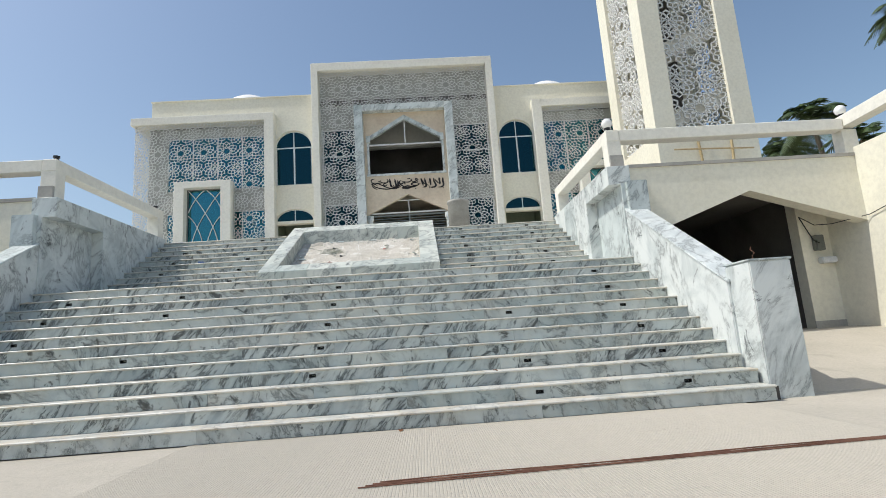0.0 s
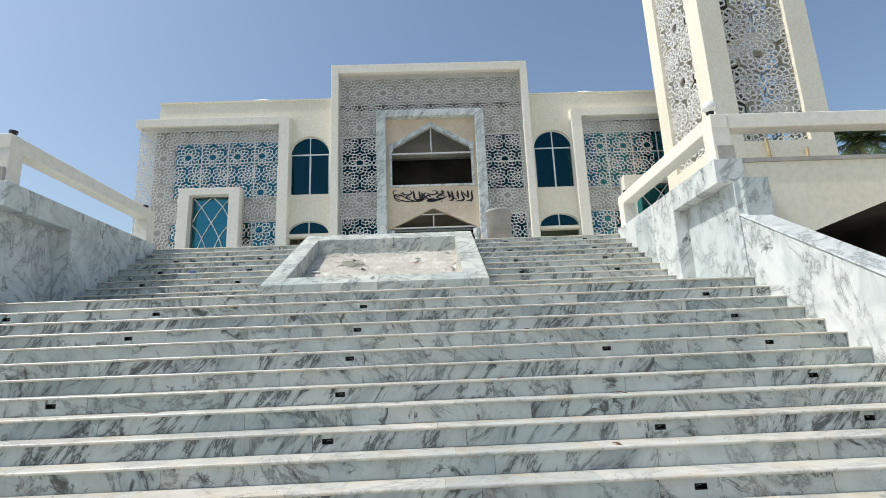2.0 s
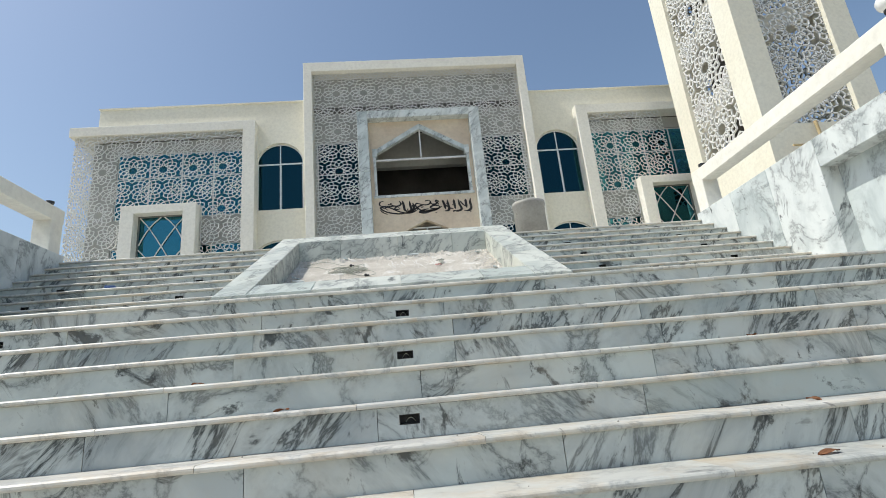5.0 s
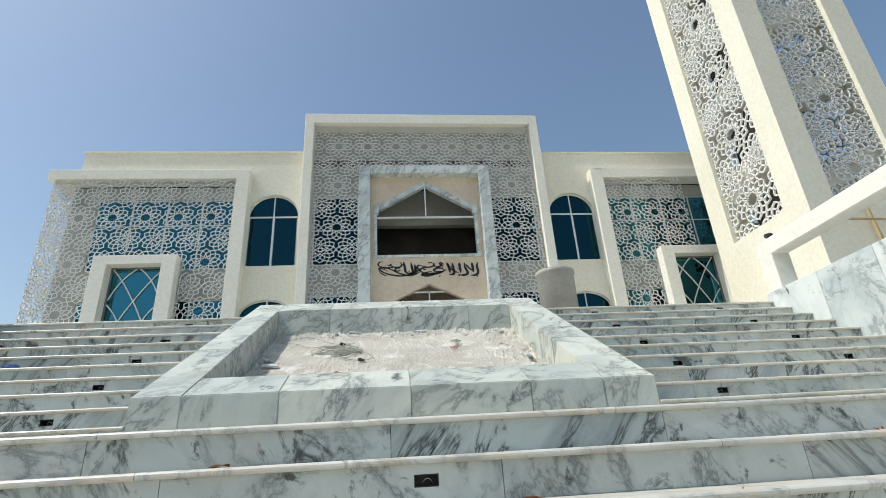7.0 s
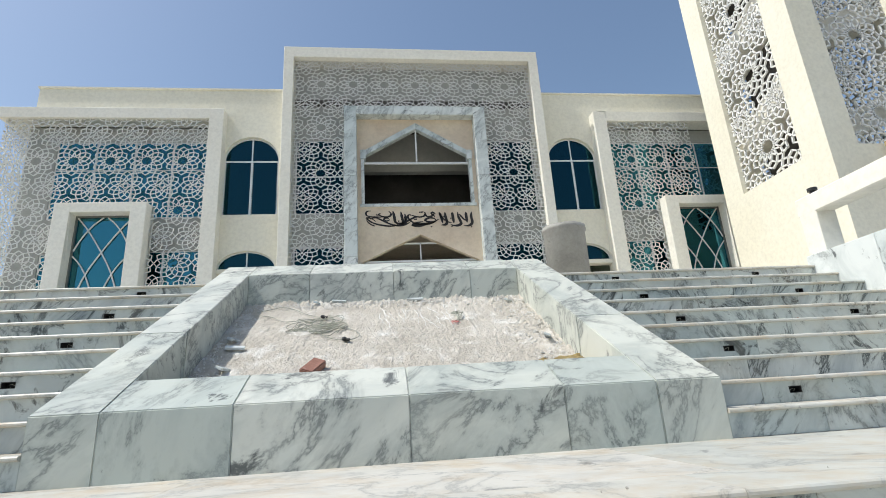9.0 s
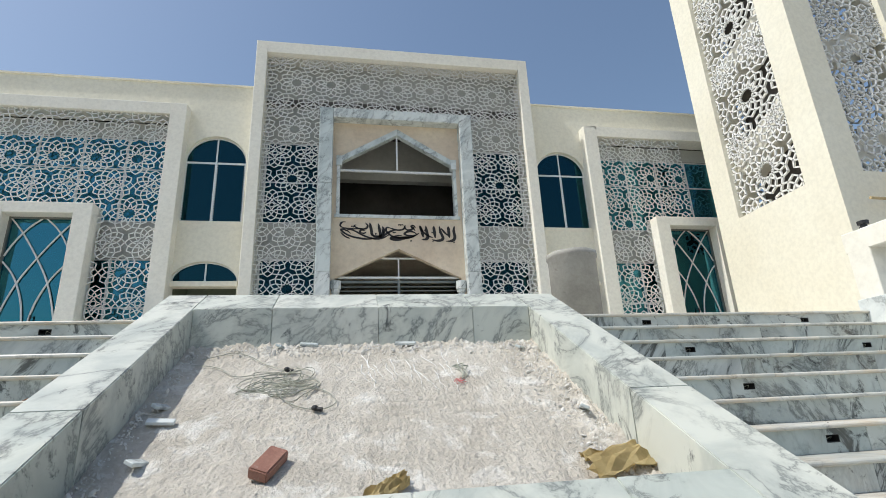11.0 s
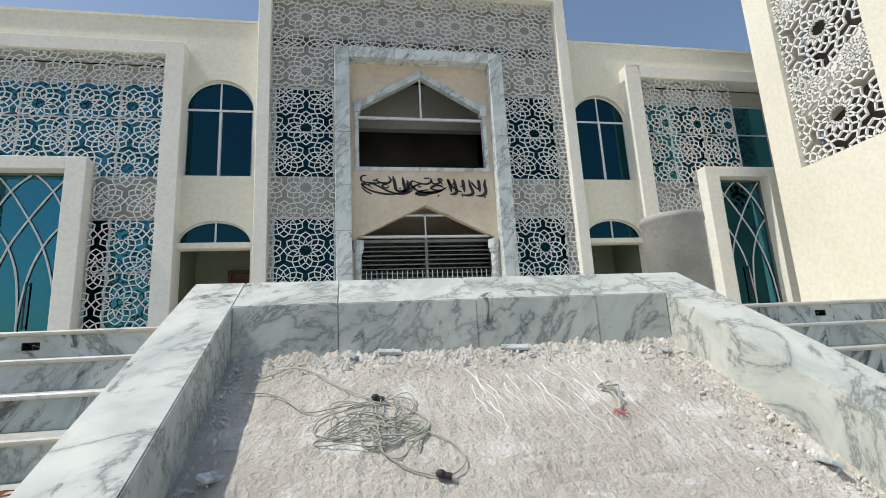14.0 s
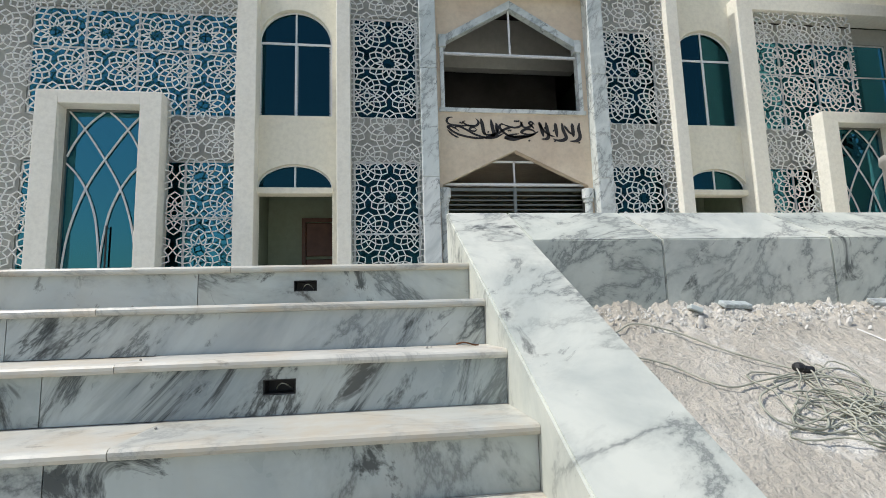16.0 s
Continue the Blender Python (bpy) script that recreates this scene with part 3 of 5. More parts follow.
# ---- facade ----
YW = 24.36                    # wall with the arched windows
BASE = DECK
TOP = 13.64
WIN = (-6.80, -5.01)          # left arched window; the right one mirrors it
bm = fresh()
holes = []
for xa, xb in (WIN, (mirror(WIN[1]), mirror(WIN[0]))):
    holes += [(xa, xb, BASE, 7.05), (xa, xb, 7.22, 7.80), (xa, xb, 9.03, 11.84)]
wall_with_holes(bm, -7.2, -4.7, BASE, TOP, YW, YW + 0.25, holes)
wall_with_holes(bm, mirror(-4.7), mirror(-7.2), BASE, TOP, YW, YW + 0.25, holes)
for xa, xb in (WIN, (mirror(WIN[1]), mirror(WIN[0]))):
    spandrels(bm, arc(xa, xb, 10.96, 0.88), 11.84, YW, YW + 0.25)
    spandrels(bm, arc(xa, xb, 7.22, 0.58), 7.80, YW, YW + 0.25)
solo("wall_front", bm, M_CREAM, "cream plastered facade wall with arched window openings", "wall", "structure")

for n, (xa, xb) in enumerate((WIN, (mirror(WIN[1]), mirror(WIN[0])))):
    win = thing("window_%d" % (n + 1), ((xa + xb) / 2, YW + 0.15, 9.03), "tall arched window with teal glass and white aluminium bars", "window", "arched windows", "structure")
    xc = (xa + xb) / 2
    bm = fresh()
    for z0, z1, x0, x1 in ((9.03, 11.0, xa, xa + 0.05), (9.03, 11.0, xb - 0.05, xb), (9.03, 10.98, xc - 0.03, xc + 0.03), (10.98, 11.8, xc - 0.022, xc + 0.022)):
        box(bm, x0, x1, YW + 0.12, YW + 0.18, z0, z1)
    box(bm, xa + 0.05, xb - 0.05, YW + 0.125, YW + 0.175, 10.94, 11.0)
    box(bm, xa + 0.05, xb - 0.05, YW + 0.125, YW + 0.175, 9.03, 9.08)
    arched_strip(bm, arc(xa, xb, 10.98, 0.85), 0.04, YW + 0.125, YW + 0.175)
    part("window_frame", bm, M_METAL, win)
    for x0, x1, z0, z1 in ((xa, xc, 9.03, 10.98), (xc, xb, 9.03, 10.98)):
        bm = fresh()
        box(bm, x0, x1, YW + 0.147, YW + 0.153, z0, z1)
        part("pane", bm, M_GLASSD, win)
    bm = fresh()
    prism(bm, arc(xa, xb, 10.98, 0.85), YW + 0.147, YW + 0.153)
    part("pane", bm, M_GLASSD, win)
    # perforated ventilation strip beside the bars
    bm = fresh()
    for i in range(23):
        for x in (xa + 0.056, xc + 0.034, xb - 0.075):
            box(bm, x, x + 0.018, YW + 0.13, YW + 0.15, 9.1 + i * 0.08, 9.14 + i * 0.08)
    part("bead", bm, M_METAL, win)
    fan = thing("window_%d" % (n + 3), (xc, YW + 0.15, 7.05), "low arched fanlight with teal glass above an open doorway", "window", "fanlights", "structure")
    bm = fresh()
    box(bm, xc - 0.022, xc + 0.022, YW + 0.12, YW + 0.18, 7.22, 7.8)
    arched_strip(bm, arc(xa, xb, 7.22, 0.58), 0.03, YW + 0.125, YW + 0.175)
    part("window_frame", bm, M_METAL, fan)
    bm = fresh()
    prism(bm, arc(xa, xb, 7.22, 0.58), YW + 0.147, YW + 0.153)
    part("pane", bm, M_GLASSD, fan)
    bm = fresh()
    for k in range(7):
        x = xa + 0.16 + k * 0.26
        box(bm, x - 0.008, x + 0.008, YW + 0.2, YW + 0.215, 7.22, 7.22 + 0.5 * math.sqrt(max(0.0, 1 - ((x - xc) / 0.94) ** 2)))
    for z in (7.38, 7.52):
        box(bm, xc - 0.6, xc + 0.6, YW + 0.2, YW + 0.215, z, z + 0.014)
    part("grille", bm, M_STEEL, fan)
    bm = fresh()
    box(bm, xa - 0.02, xb + 0.02, YW - 0.05, YW + 0.3, 7.06, 7.21)
    bevel(bm, 0.01, 1)
    part("transom", bm, M_CREAM, fan)

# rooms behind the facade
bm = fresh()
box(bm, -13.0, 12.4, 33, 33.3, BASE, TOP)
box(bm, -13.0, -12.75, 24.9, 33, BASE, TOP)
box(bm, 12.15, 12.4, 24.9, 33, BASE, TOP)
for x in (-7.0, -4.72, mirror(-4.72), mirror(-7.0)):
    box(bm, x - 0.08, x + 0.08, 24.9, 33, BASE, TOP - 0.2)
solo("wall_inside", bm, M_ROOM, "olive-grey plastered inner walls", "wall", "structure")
bm = fresh()
box(bm, -13.0, 12.4, 24.92, 33, 8.45, 8.85)
solo("floor_upper", bm, M_BEIGE, "beige upper floor slab", "floor", "structure")
bm = fresh()
box(bm, -13.0, 12.4, 24.36, 33.3, BASE - 0.3, BASE - 0.004)
solo("floor_inside", bm, M_TREAD, "pale marble floor inside", "floor", "structure")
# ceiling tone darkened to stand for the shade inside
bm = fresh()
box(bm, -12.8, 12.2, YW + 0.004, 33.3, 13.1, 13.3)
solo("ceiling", bm, M_CORE_SHADE, "concrete roof slab, coloured dark for indoor shade", "roof", "structure")
bm = fresh()
box(bm, -12.8, -4.6, YW + 0.002, YW + 0.3, 12.5, TOP)
box(bm, -12.84, -4.6, YW - 0.04, YW + 0.36, TOP, TOP + 0.06)
box(bm, mirror(-4.6), 12.3, YW + 0.002, YW + 0.3, 12.5, TOP)
box(bm, mirror(-4.6), 12.34, YW - 0.04, YW + 0.36, TOP, TOP + 0.06)
solo("wall_parapet", bm, M_CREAM, "cream roof parapet with a thin capping", "parapet", "structure")
door = thing("inner_door", (-5.3, 26.3, BASE), "dark brown panelled wooden door in the back room", "door")
bm = fresh()
rim(bm, -5.98, -4.85, BASE, BASE + 2.6, 26.3, 26.38, 0.1)
part("door_frame", bm, M_WOOD, door)
for z0, z1 in ((0.12, 0.75), (0.83, 1.45), (1.53, 2.47)):
    bm = fresh()
    box(bm, -5.87, -4.96, 26.32, 26.36, BASE + z0, BASE + z1)
    bevel(bm, 0.02, 1)
    part("door_panel", bm, M_WOOD, door)
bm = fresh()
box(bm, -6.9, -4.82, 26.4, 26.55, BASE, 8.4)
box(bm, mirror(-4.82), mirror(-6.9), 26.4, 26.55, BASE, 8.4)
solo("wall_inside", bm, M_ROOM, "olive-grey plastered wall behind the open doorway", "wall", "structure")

# ---- central portal ----
PO0, PO1, PTOP = C - 4.54, C + 4.54, 15.13
bm = fresh()
box(bm, PO0, PO0 + 0.33, 23.86, 24.75, BASE, PTOP)
box(bm, PO1 - 0.33, PO1, 23.86, 24.75, BASE, PTOP)
box(bm, PO0 + 0.33, PO1 - 0.33, 23.86, 24.75, PTOP - 0.42, PTOP)
bevel(bm, 0.012, 1)
solo("wall_portal", bm, M_WHITE, "ivory painted portal surround standing proud of the facade", "portal", "structure")
MB0, MB1, MBT = C - 2.50, C + 2.41, 12.84
bm = fresh()
bk = [(PO0 + 0.37, MB0 - 0.02, 9.06, 11.82), (PO0 + 0.37, MB0 - 0.02, BASE, 7.95), (MB1 + 0.02, PO1 - 0.37, 9.06, 11.82), (MB1 + 0.02, PO1 - 0.37, BASE, 7.95), (MB0, MB1, BASE, MBT)]
wall_with_holes(bm, PO0 + 0.33, PO1 - 0.33, BASE, PTOP - 0.42, 24.5, 24.7, bk)
solo("wall_backing", bm, M_BACK, "greenish grey plastered wall behind the screen", "wall", "structure")
for k, h in enumerate(bk[:4]):
    win = thing("window_%d" % (5 + k), ((h[0] + h[1]) / 2, 24.6, h[2]), "dark glazed window behind the white screen", "window", "portal windows", "structure")
    bm = fresh()
    rim(bm, *h, 24.56, 24.62, 0.05)
    box(bm, h[0], h[1], 24.57, 24.61, (h[2] + h[3]) / 2 - 0.02, (h[2] + h[3]) / 2 + 0.02)
    part("window_frame", bm, M_METAL, win)
    bm = fresh()
    box(bm, h[0], h[1], 24.588, 24.594, h[2], h[3])
    part("pane", bm, M_GLASSD, win)
screen = thing("portal_screen", (C, 24.1, BASE), "white twelve-point star lattice screen filling the portal", "screen")
for xa, xb, za, zb in ((PO0 + 0.33, C, MBT, PTOP - 0.42), (C, PO1 - 0.33, MBT, PTOP - 0.42), (PO0 + 0.33, MB0 + 0.02, 8.62, MBT), (PO0 + 0.33, MB0 + 0.02, BASE, 8.62), (MB1 - 0.02, PO1 - 0.33, 8.62, MBT), (MB1 - 0.02, PO1 - 0.33, BASE, 8.62)):
    lattice_part("lattice_panel", screen, lattice(xa, xb, za, zb, C, 13.77), Matrix.Translation((0, 24.08, 0)))
frame_thing = thing("marble_surround", (C, 24.1, BASE), "grey-veined marble frame around the central opening", "door surround")
for x0, x1, z0, z1 in ((MB0, MB0 + 0.42, BASE, 7.4), (MB0, MB0 + 0.42, 7.404, 10.2), (MB0, MB0 + 0.42, 10.204, MBT), (MB1 - 0.42, MB1, BASE, 7.4), (MB1 - 0.42, MB1, 7.404, 10.2), (MB1 - 0.42, MB1, 10.204, MBT), (MB0 + 0.424, C - 0.8, MBT - 0.34, MBT), (C - 0.796, C + 0.8, MBT - 0.34, MBT), (C + 0.804, MB1 - 0.424, MBT - 0.34, MBT)):
    bm = fresh()
    box(bm, x0, x1, 23.95, 24.5, z0, z1)
    bevel(bm, 0.015, 1)
    part("slab", bm, M_PANEL, frame_thing)
IN0, IN1 = MB0 + 0.42, MB1 - 0.42
CP = (IN0 + IN1) / 2         # middle of the pointed openings
OP0, OP1 = IN0 + 0.13, IN1 - 0.13
bm = fresh()
YI = 24.30
wall_with_holes(bm, IN0, IN1, BASE, MBT - 0.34, YI, YI + 0.22, [(OP0, OP1, 9.28, 12.34), (OP0, OP1, BASE, 8.22)])
for zs, za in ((11.2, 12.34), (7.3, 8.22)):
    for s in (0, 1):
        xs = (OP0, CP) if s == 0 else (CP, OP1)
        z = (zs, za) if s == 0 else (za, zs)
        prism(bm, [(xs[0], z[0]), (xs[1], z[1]), (xs[1], za + 0.002), (xs[0], za + 0.002)], YI, YI + 0.22)
solo("wall_infill", bm, M_BEIGE, "stained beige plaster infill with two pointed openings", "wall", "structure")
trim = thing("arch_trim", (C, YI, 9.2), "white marble edging around the upper pointed opening", "trim", "", "structure")
for sgn in (-1, 1):
    xe = OP0 if sgn < 0 else OP1
    bm = fresh()
    prism(bm, [(xe, 11.2), (CP, 12.34), (CP, 12.12), (xe, 11.0)], YI - 0.05, YI + 0.16)
    part("raking_slab", bm, M_PANEL, trim)
    bm = fresh()
    x0, x1 = sorted((xe, xe - sgn * 0.14))
    box(bm, x0 - 0.02, x1 + 0.02, YI - 0.08, YI + 0.2, 10.95, 11.28)
    part("bracket", bm, M_PANEL, trim)
    bm = fresh()
    x0, x1 = sorted((xe, xe - sgn * 0.1))
    box(bm, x0, x1, YI - 0.04, YI + 0.2, 9.28, 10.95)
    part("jamb_slab", bm, M_PANEL, trim)
bm = fresh()
box(bm, OP0 - 0.05, OP1 + 0.05, YI - 0.06, YI + 0.25, 9.2, 9.3)
part("sill", bm, M_PANEL, trim)
glz = thing("window_9", (C, YI + 0.1, 10.66), "slender white window bars in the upper opening", "window", "", "structure")
bm = fresh()
box(bm, OP0 + 0.1, OP1 - 0.1, YI + 0.07, YI + 0.13, 10.81, 10.88)
part("transom", bm, M_METAL, glz)
bm = fresh()
box(bm, CP - 0.025, CP + 0.025, YI + 0.075, YI + 0.125, 10.88, 12.12)
part("mullion", bm, M_METAL, glz)
bm = fresh()
for i in range(34):
    x = OP0 + 0.15 + i * (OP1 - OP0 - 0.3) / 33
    box(bm, x - 0.02, x + 0.02, YI + 0.05, YI + 0.069, 10.825, 10.865)
part("bead", bm, M_METAL, glz)
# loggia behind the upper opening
# back wall: the depth's shade is painted in as a dark tone
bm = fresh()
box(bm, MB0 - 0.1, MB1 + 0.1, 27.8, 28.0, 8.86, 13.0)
solo("wall_loggia", bm, M_CORE_SHADE, "loggia wall behind the upper opening, shade put into its dark grey", "wall", "structure")
bm = fresh()
box(bm, MB0 - 0.1, MB1 + 0.1, 26.2, 26.5, 11.4, 13.0)
solo("beam_loggia", bm, M_BACK, "greenish grey beam under the roof of the loggia", "beam", "structure")
gate = thing("door_1", (C, YI + 0.3, BASE), "closed steel gate of dark horizontal bars", "gate", "", "structure")
bm = fresh()
for x in (OP0 + 0.04, CP, OP1 - 0.04):
    box(bm, x - 0.04, x + 0.04, YI + 0.24, YI + 0.3, BASE, 7.3)
for z in (BASE + 0.05, 7.24):
    box(bm, OP0, OP1, YI + 0.245, YI + 0.295, z - 0.035, z + 0.035)
part("gate_frame", bm, M_STEEL, gate)
for i in range(23):
    bm = fresh()
    z = BASE + 0.2 + i * 0.125
    box(bm, OP0 + 0.08, OP1 - 0.08, YI + 0.26, YI + 0.28, z, z + 0.03)
    part("bar", bm, M_STEEL, gate)
for i in range(27):
    bm = fresh()
    x = OP0 + 0.1 + i * (OP1 - OP0 - 0.2) / 26
    tube(bm, [(x, YI + 0.2, BASE), (x, YI + 0.2, 6.4)], 0.011, 6)
    part("baluster", bm, M_METAL, gate, "thin pale upright bar")
bm = fresh()
box(bm, OP0 + 0.05, OP1 - 0.05, YI + 0.15, YI + 0.25, 7.32, 7.38)
part("top_rail", bm, M_METAL, gate, "dusty white rail above the bars")
bm = fresh()
box(bm, CP - 0.02, CP + 0.02, YI + 0.22, YI + 0.28, 7.3, 8.0)
box(bm, CP - 0.55, CP + 0.55, YI + 0.22, YI + 0.28, 7.95, 8.0)
part("mullion", bm, M_METAL, gate)
for sgn in (-1, 1):
    bm = fresh()
    x = OP0 + 0.02 if sgn < 0 else OP1 - 0.02
    for r, z0, z1 in ((0.10, BASE, 6.85), (0.13, 6.85, 6.95), (0.16, 6.95, 7.2)):
        tube(bm, [(x, YI + 0.02, z0), (x, YI + 0.02, z1)], r, 12)
    solo("column", bm, M_PANEL, "slim round marble column with a stepped capital", "column", "", "gate columns")

# ---- side wings ----
def smooth_line(pts, n=6):
    """Points along a smooth curve through the given ones, in two or three dimensions."""
    out = []
    for i in range(len(pts) - 1):
        p0, p1, p2, p3 = (np.array(pts[min(max(k, 0), len(pts) - 1)], float) for k in (i - 1, i, i + 1, i + 2))
        for k in range(n):
            t = k / n
            q = 0.5 * (2 * p1 + (p2 - p0) * t + (2 * p0 - 5 * p1 + 4 * p2 - p3) * t * t + (3 * p1 - p0 - 3 * p2 + p3) * t ** 3)
            out.append(tuple(float(v) for v in q))
    return out + [tuple(float(v) for v in pts[-1])]


def wing(side):
    def X(x):
        return x if side < 0 else mirror(x)
    def xb(b, xa, xb_, *r):
        box(b, min(X(xa), X(xb_)), max(X(xa), X(xb_)), *r)
    end = -13.62
    b = fresh()
    xb(b, -7.22, -6.76, 23.98, 24.6, BASE, 12.70)
    xb(b, end, -7.22, 23.98, 24.6, 12.32, 12.70)
    xb(b, end, -12.9, 24.6, 30, 12.32, 12.70)
    bevel(b, 0.012, 1)
    solo("wall_wing", b, M_WHITE, "ivory painted frame around the lattice wing", "wing frame", "structure")
    hs = [(-12.1, -7.3, 9.06, 11.80), (-12.1, -7.3, BASE, 7.95)]
    b = fresh()
    for xa, x_, za, zb in ((-13.0, -12.1, BASE, 12.3), (-12.1, -7.22, 7.95, 9.06), (-12.1, -7.22, 11.80, 12.3), (-7.3, -7.22, BASE, 12.3)):
        xb(b, xa, x_, 24.62, 24.85, za, zb)
    solo("wall_backing", b, M_BACK, "greenish grey wall with wide windows behind the screen", "wall", "structure")
    for k, (xa, x_, za, zb) in enumerate(hs):
        win = thing("window_%d" % (10 + k + (0 if side < 0 else 2)), (X(-9.7), 24.7, za), "wide teal window behind the lattice screen", "window", "wing windows", "structure")
        n = 4
        b = fresh()
        for i in range(n + 1):
            x = xa + (x_ - xa) * i / n
            xb(b, x - 0.025, x + 0.025, 24.66, 24.72, za, zb)
        for z in (za + 0.025, zb - 0.025, za + (zb - za) * 0.62):
            xb(b, xa, x_, 24.665, 24.715, z - 0.02, z + 0.02)
        part("window_frame", b, M_METAL, win)
        for i in range(n):
            b = fresh()
            xb(b, xa + (x_ - xa) * i / n, xa + (x_ - xa) * (i + 1) / n, 24.688, 24.694, za, zb)
            part("pane", b, M_GLASS, win)
    scr = thing("wing_screen", (X(-10), 24.1, BASE), "white twelve-point star lattice screen over teal windows", "screen", "wing screens")
    xa, x_ = sorted((X(-13.42 if side < 0 else -10.4), X(-7.22)))
    skip = sorted((X(-11.5), X(-8.7)))
    for za, zb in ((BASE, 8.45), (8.45, 12.32)):
        lattice_part("lattice_panel", scr, lattice(xa, x_, za, zb, X(-7.97), 10.82, [(skip[0], skip[1], 0, 9.3)]), Matrix.Translation((0, 24.08, 0)))
    if side < 0:
        data = lattice(24.1, 29.9, BASE, 12.32, 24.6, 10.82)
        lattice_part("lattice_panel", scr, data, Matrix.Translation((-13.42, 0, 0)) @ Matrix.Rotation(math.pi / 2, 4, "Z"))
    # projecting door
    dr = thing("door_%d" % (2 if side < 0 else 3), (X(-10.08), 24, BASE), "teal glass door with white curved lattice bars in a deep ivory frame", "door", "glass doors", "structure")
    b = fresh()
    for xa, x_, za, zb in ((-11.36, -10.90, BASE, 9.26), (-9.20, -8.74, BASE, 9.26), (-10.90, -9.20, 8.95, 9.26)):
        xb(b, xa, x_, 23.72, 24.3, za, zb)
    bevel(b, 0.012, 1)
    part("door_frame", b, M_WHITE, dr)
    b = fresh()
    for xa, x_, za, zb in ((-10.90, -10.85, BASE, 8.95), (-9.25, -9.20, BASE, 8.95), (-10.85, -9.25, 8.90, 8.95)):
        xb(b, xa, x_, 24.08, 24.2, za, zb)
    part("inner_frame", b, M_STEEL, dr)
    b = fresh()
    xb(b, -10.85, -9.25, 24.14, 24.15, BASE, 8.90)
    part("pane", b, M_GLASS, dr)
    # three curved bars and their mirror images: (distance from the middle, depth below the head)
    for curve in ([(-0.79, 0.0), (-0.45, 0.42), (0.0, 1.12), (0.36, 1.80), (0.62, 2.60), (0.74, 3.40), (0.79, 4.60)],
                  [(0.06, 0.0), (0.30, 0.22), (0.50, 0.48), (0.67, 0.78), (0.79, 1.06)],
                  [(-0.79, 1.22), (-0.56, 1.48), (-0.36, 1.82), (-0.16, 2.35), (-0.05, 3.0), (0.0, 3.7), (0.0, 4.60)]):
        for sg in (-1, 1):
            b = fresh()
            tube(b, [Vector(p) for p in smooth_line([(X(-10.05 + sg * u), 24.11, max(BASE, 8.90 - w)) for u, w in curve])], 0.024, 6)
            part("lattice_bar", b, M_METAL, dr, "curved white bar")
    b = fresh()
    tube(b, [(X(-9.9), 24.05, BASE + 0.9), (X(-9.9), 24.05, BASE + 2.0)], 0.02, 8)
    for z in (0.95, 1.95):
        tube(b, [(X(-9.9), 24.05, BASE + z), (X(-9.9), 24.14, BASE + z)], 0.012, 6)
    part("handle", b, M_BLACK, dr)


wing(-1)
wing(1)
for x in (-9.0, 7.8):
    bm = fresh()
    ball(bm, (x, 27.6, 13.5), 1.84, 1.0, 24, 14)
    solo("roof_dome", bm, M_DOME, "small white dome on the flat roof", "dome", "", "roof domes", True)

# ---- lettering over the gate ----
sign = thing("calligraphy", (CP, YI - 0.012, 8.66), "flowing black Arabic calligraphy in one line on beige plaster", "lettering")
UNIT = 3.56 / 700             # one step of the writing grid


def stroke(name, thick, *pts):
    """One pen stroke through points of the writing grid (x from the line's left end, y down), swelling in its middle."""
    line = smooth_line([(CP + (x - 350) * UNIT, 0.0, 8.77 - (y - 62) * UNIT) for x, y in pts], 5)
    lo_, hi_ = [], []
    for n, p in enumerate(line):
        q0, q1 = line[max(0, n - 1)], line[min(len(line) - 1, n + 1)]
        dx, dz = q1[0] - q0[0], q1[2] - q0[2]
        ln = math.hypot(dx, dz) or 1.0
        t = n / (len(line) - 1)
        w = thick * UNIT * 0.95 * (0.25 + 0.75 * min(1.0, 5.0 * t, 3.5 * (1 - t))) / 2
        slant = 0.75 + 0.45 * abs(dz + 0.5 * dx) / ln
        lo_.append((p[0] + dz / ln * w * slant, p[2] - dx / ln * w * slant))
        hi_.append((p[0] - dz / ln * w * slant, p[2] + dx / ln * w * slant))
    b = fresh()
    for n in range(len(line) - 1):
        quad = [lo_[n], lo_[n + 1], hi_[n + 1], hi_[n]]
        prism(b, quad, YI - 0.012, YI - 0.002)
    part(name, b, M_INK, sign)


stroke("upright", 16, (697, 20), (692, 52), (697, 88), (690, 108), (668, 118), (640, 118))
stroke("upright", 16, (657, 22), (660, 60), (662, 96))
stroke("upright", 16, (602, 22), (608, 60), (622, 96), (610, 112), (580, 116), (552, 108))
stroke("upright", 16, (566, 22), (570, 58), (574, 98))
stroke("upright", 16, (517, 20), (522, 56), (528, 92), (516, 108), (490, 110))
stroke("upright", 16, (480, 20), (492, 56), (500, 96))
stroke("bowl", 12, (612, 34), (640, 70), (664, 84))
stroke("bowl", 12, (478, 26), (505, 66), (534, 88), (560, 96))
stroke("bowl", 12, (462, 78), (440, 62), (408, 60), (384, 76), (412, 86), (456, 84))
stroke("swash", 13, (456, 84), (420, 98), (370, 104), (320, 96), (290, 76), (272, 52), (280, 36), (292, 40))
stroke("swash", 11, (456, 34), (440, 20), (428, 28), (444, 44), (452, 56))
stroke("swash", 10, (392, 20), (380, 44), (350, 52), (312, 44), (280, 30))
stroke("swash", 13, (400, 104), (340, 116), (300, 108), (330, 92), (372, 84))
stroke("upright", 16, (228, 12), (234, 50), (240, 86), (226, 100), (200, 104))
stroke("upright", 16, (176, 8), (184, 46), (190, 82), (206, 98))
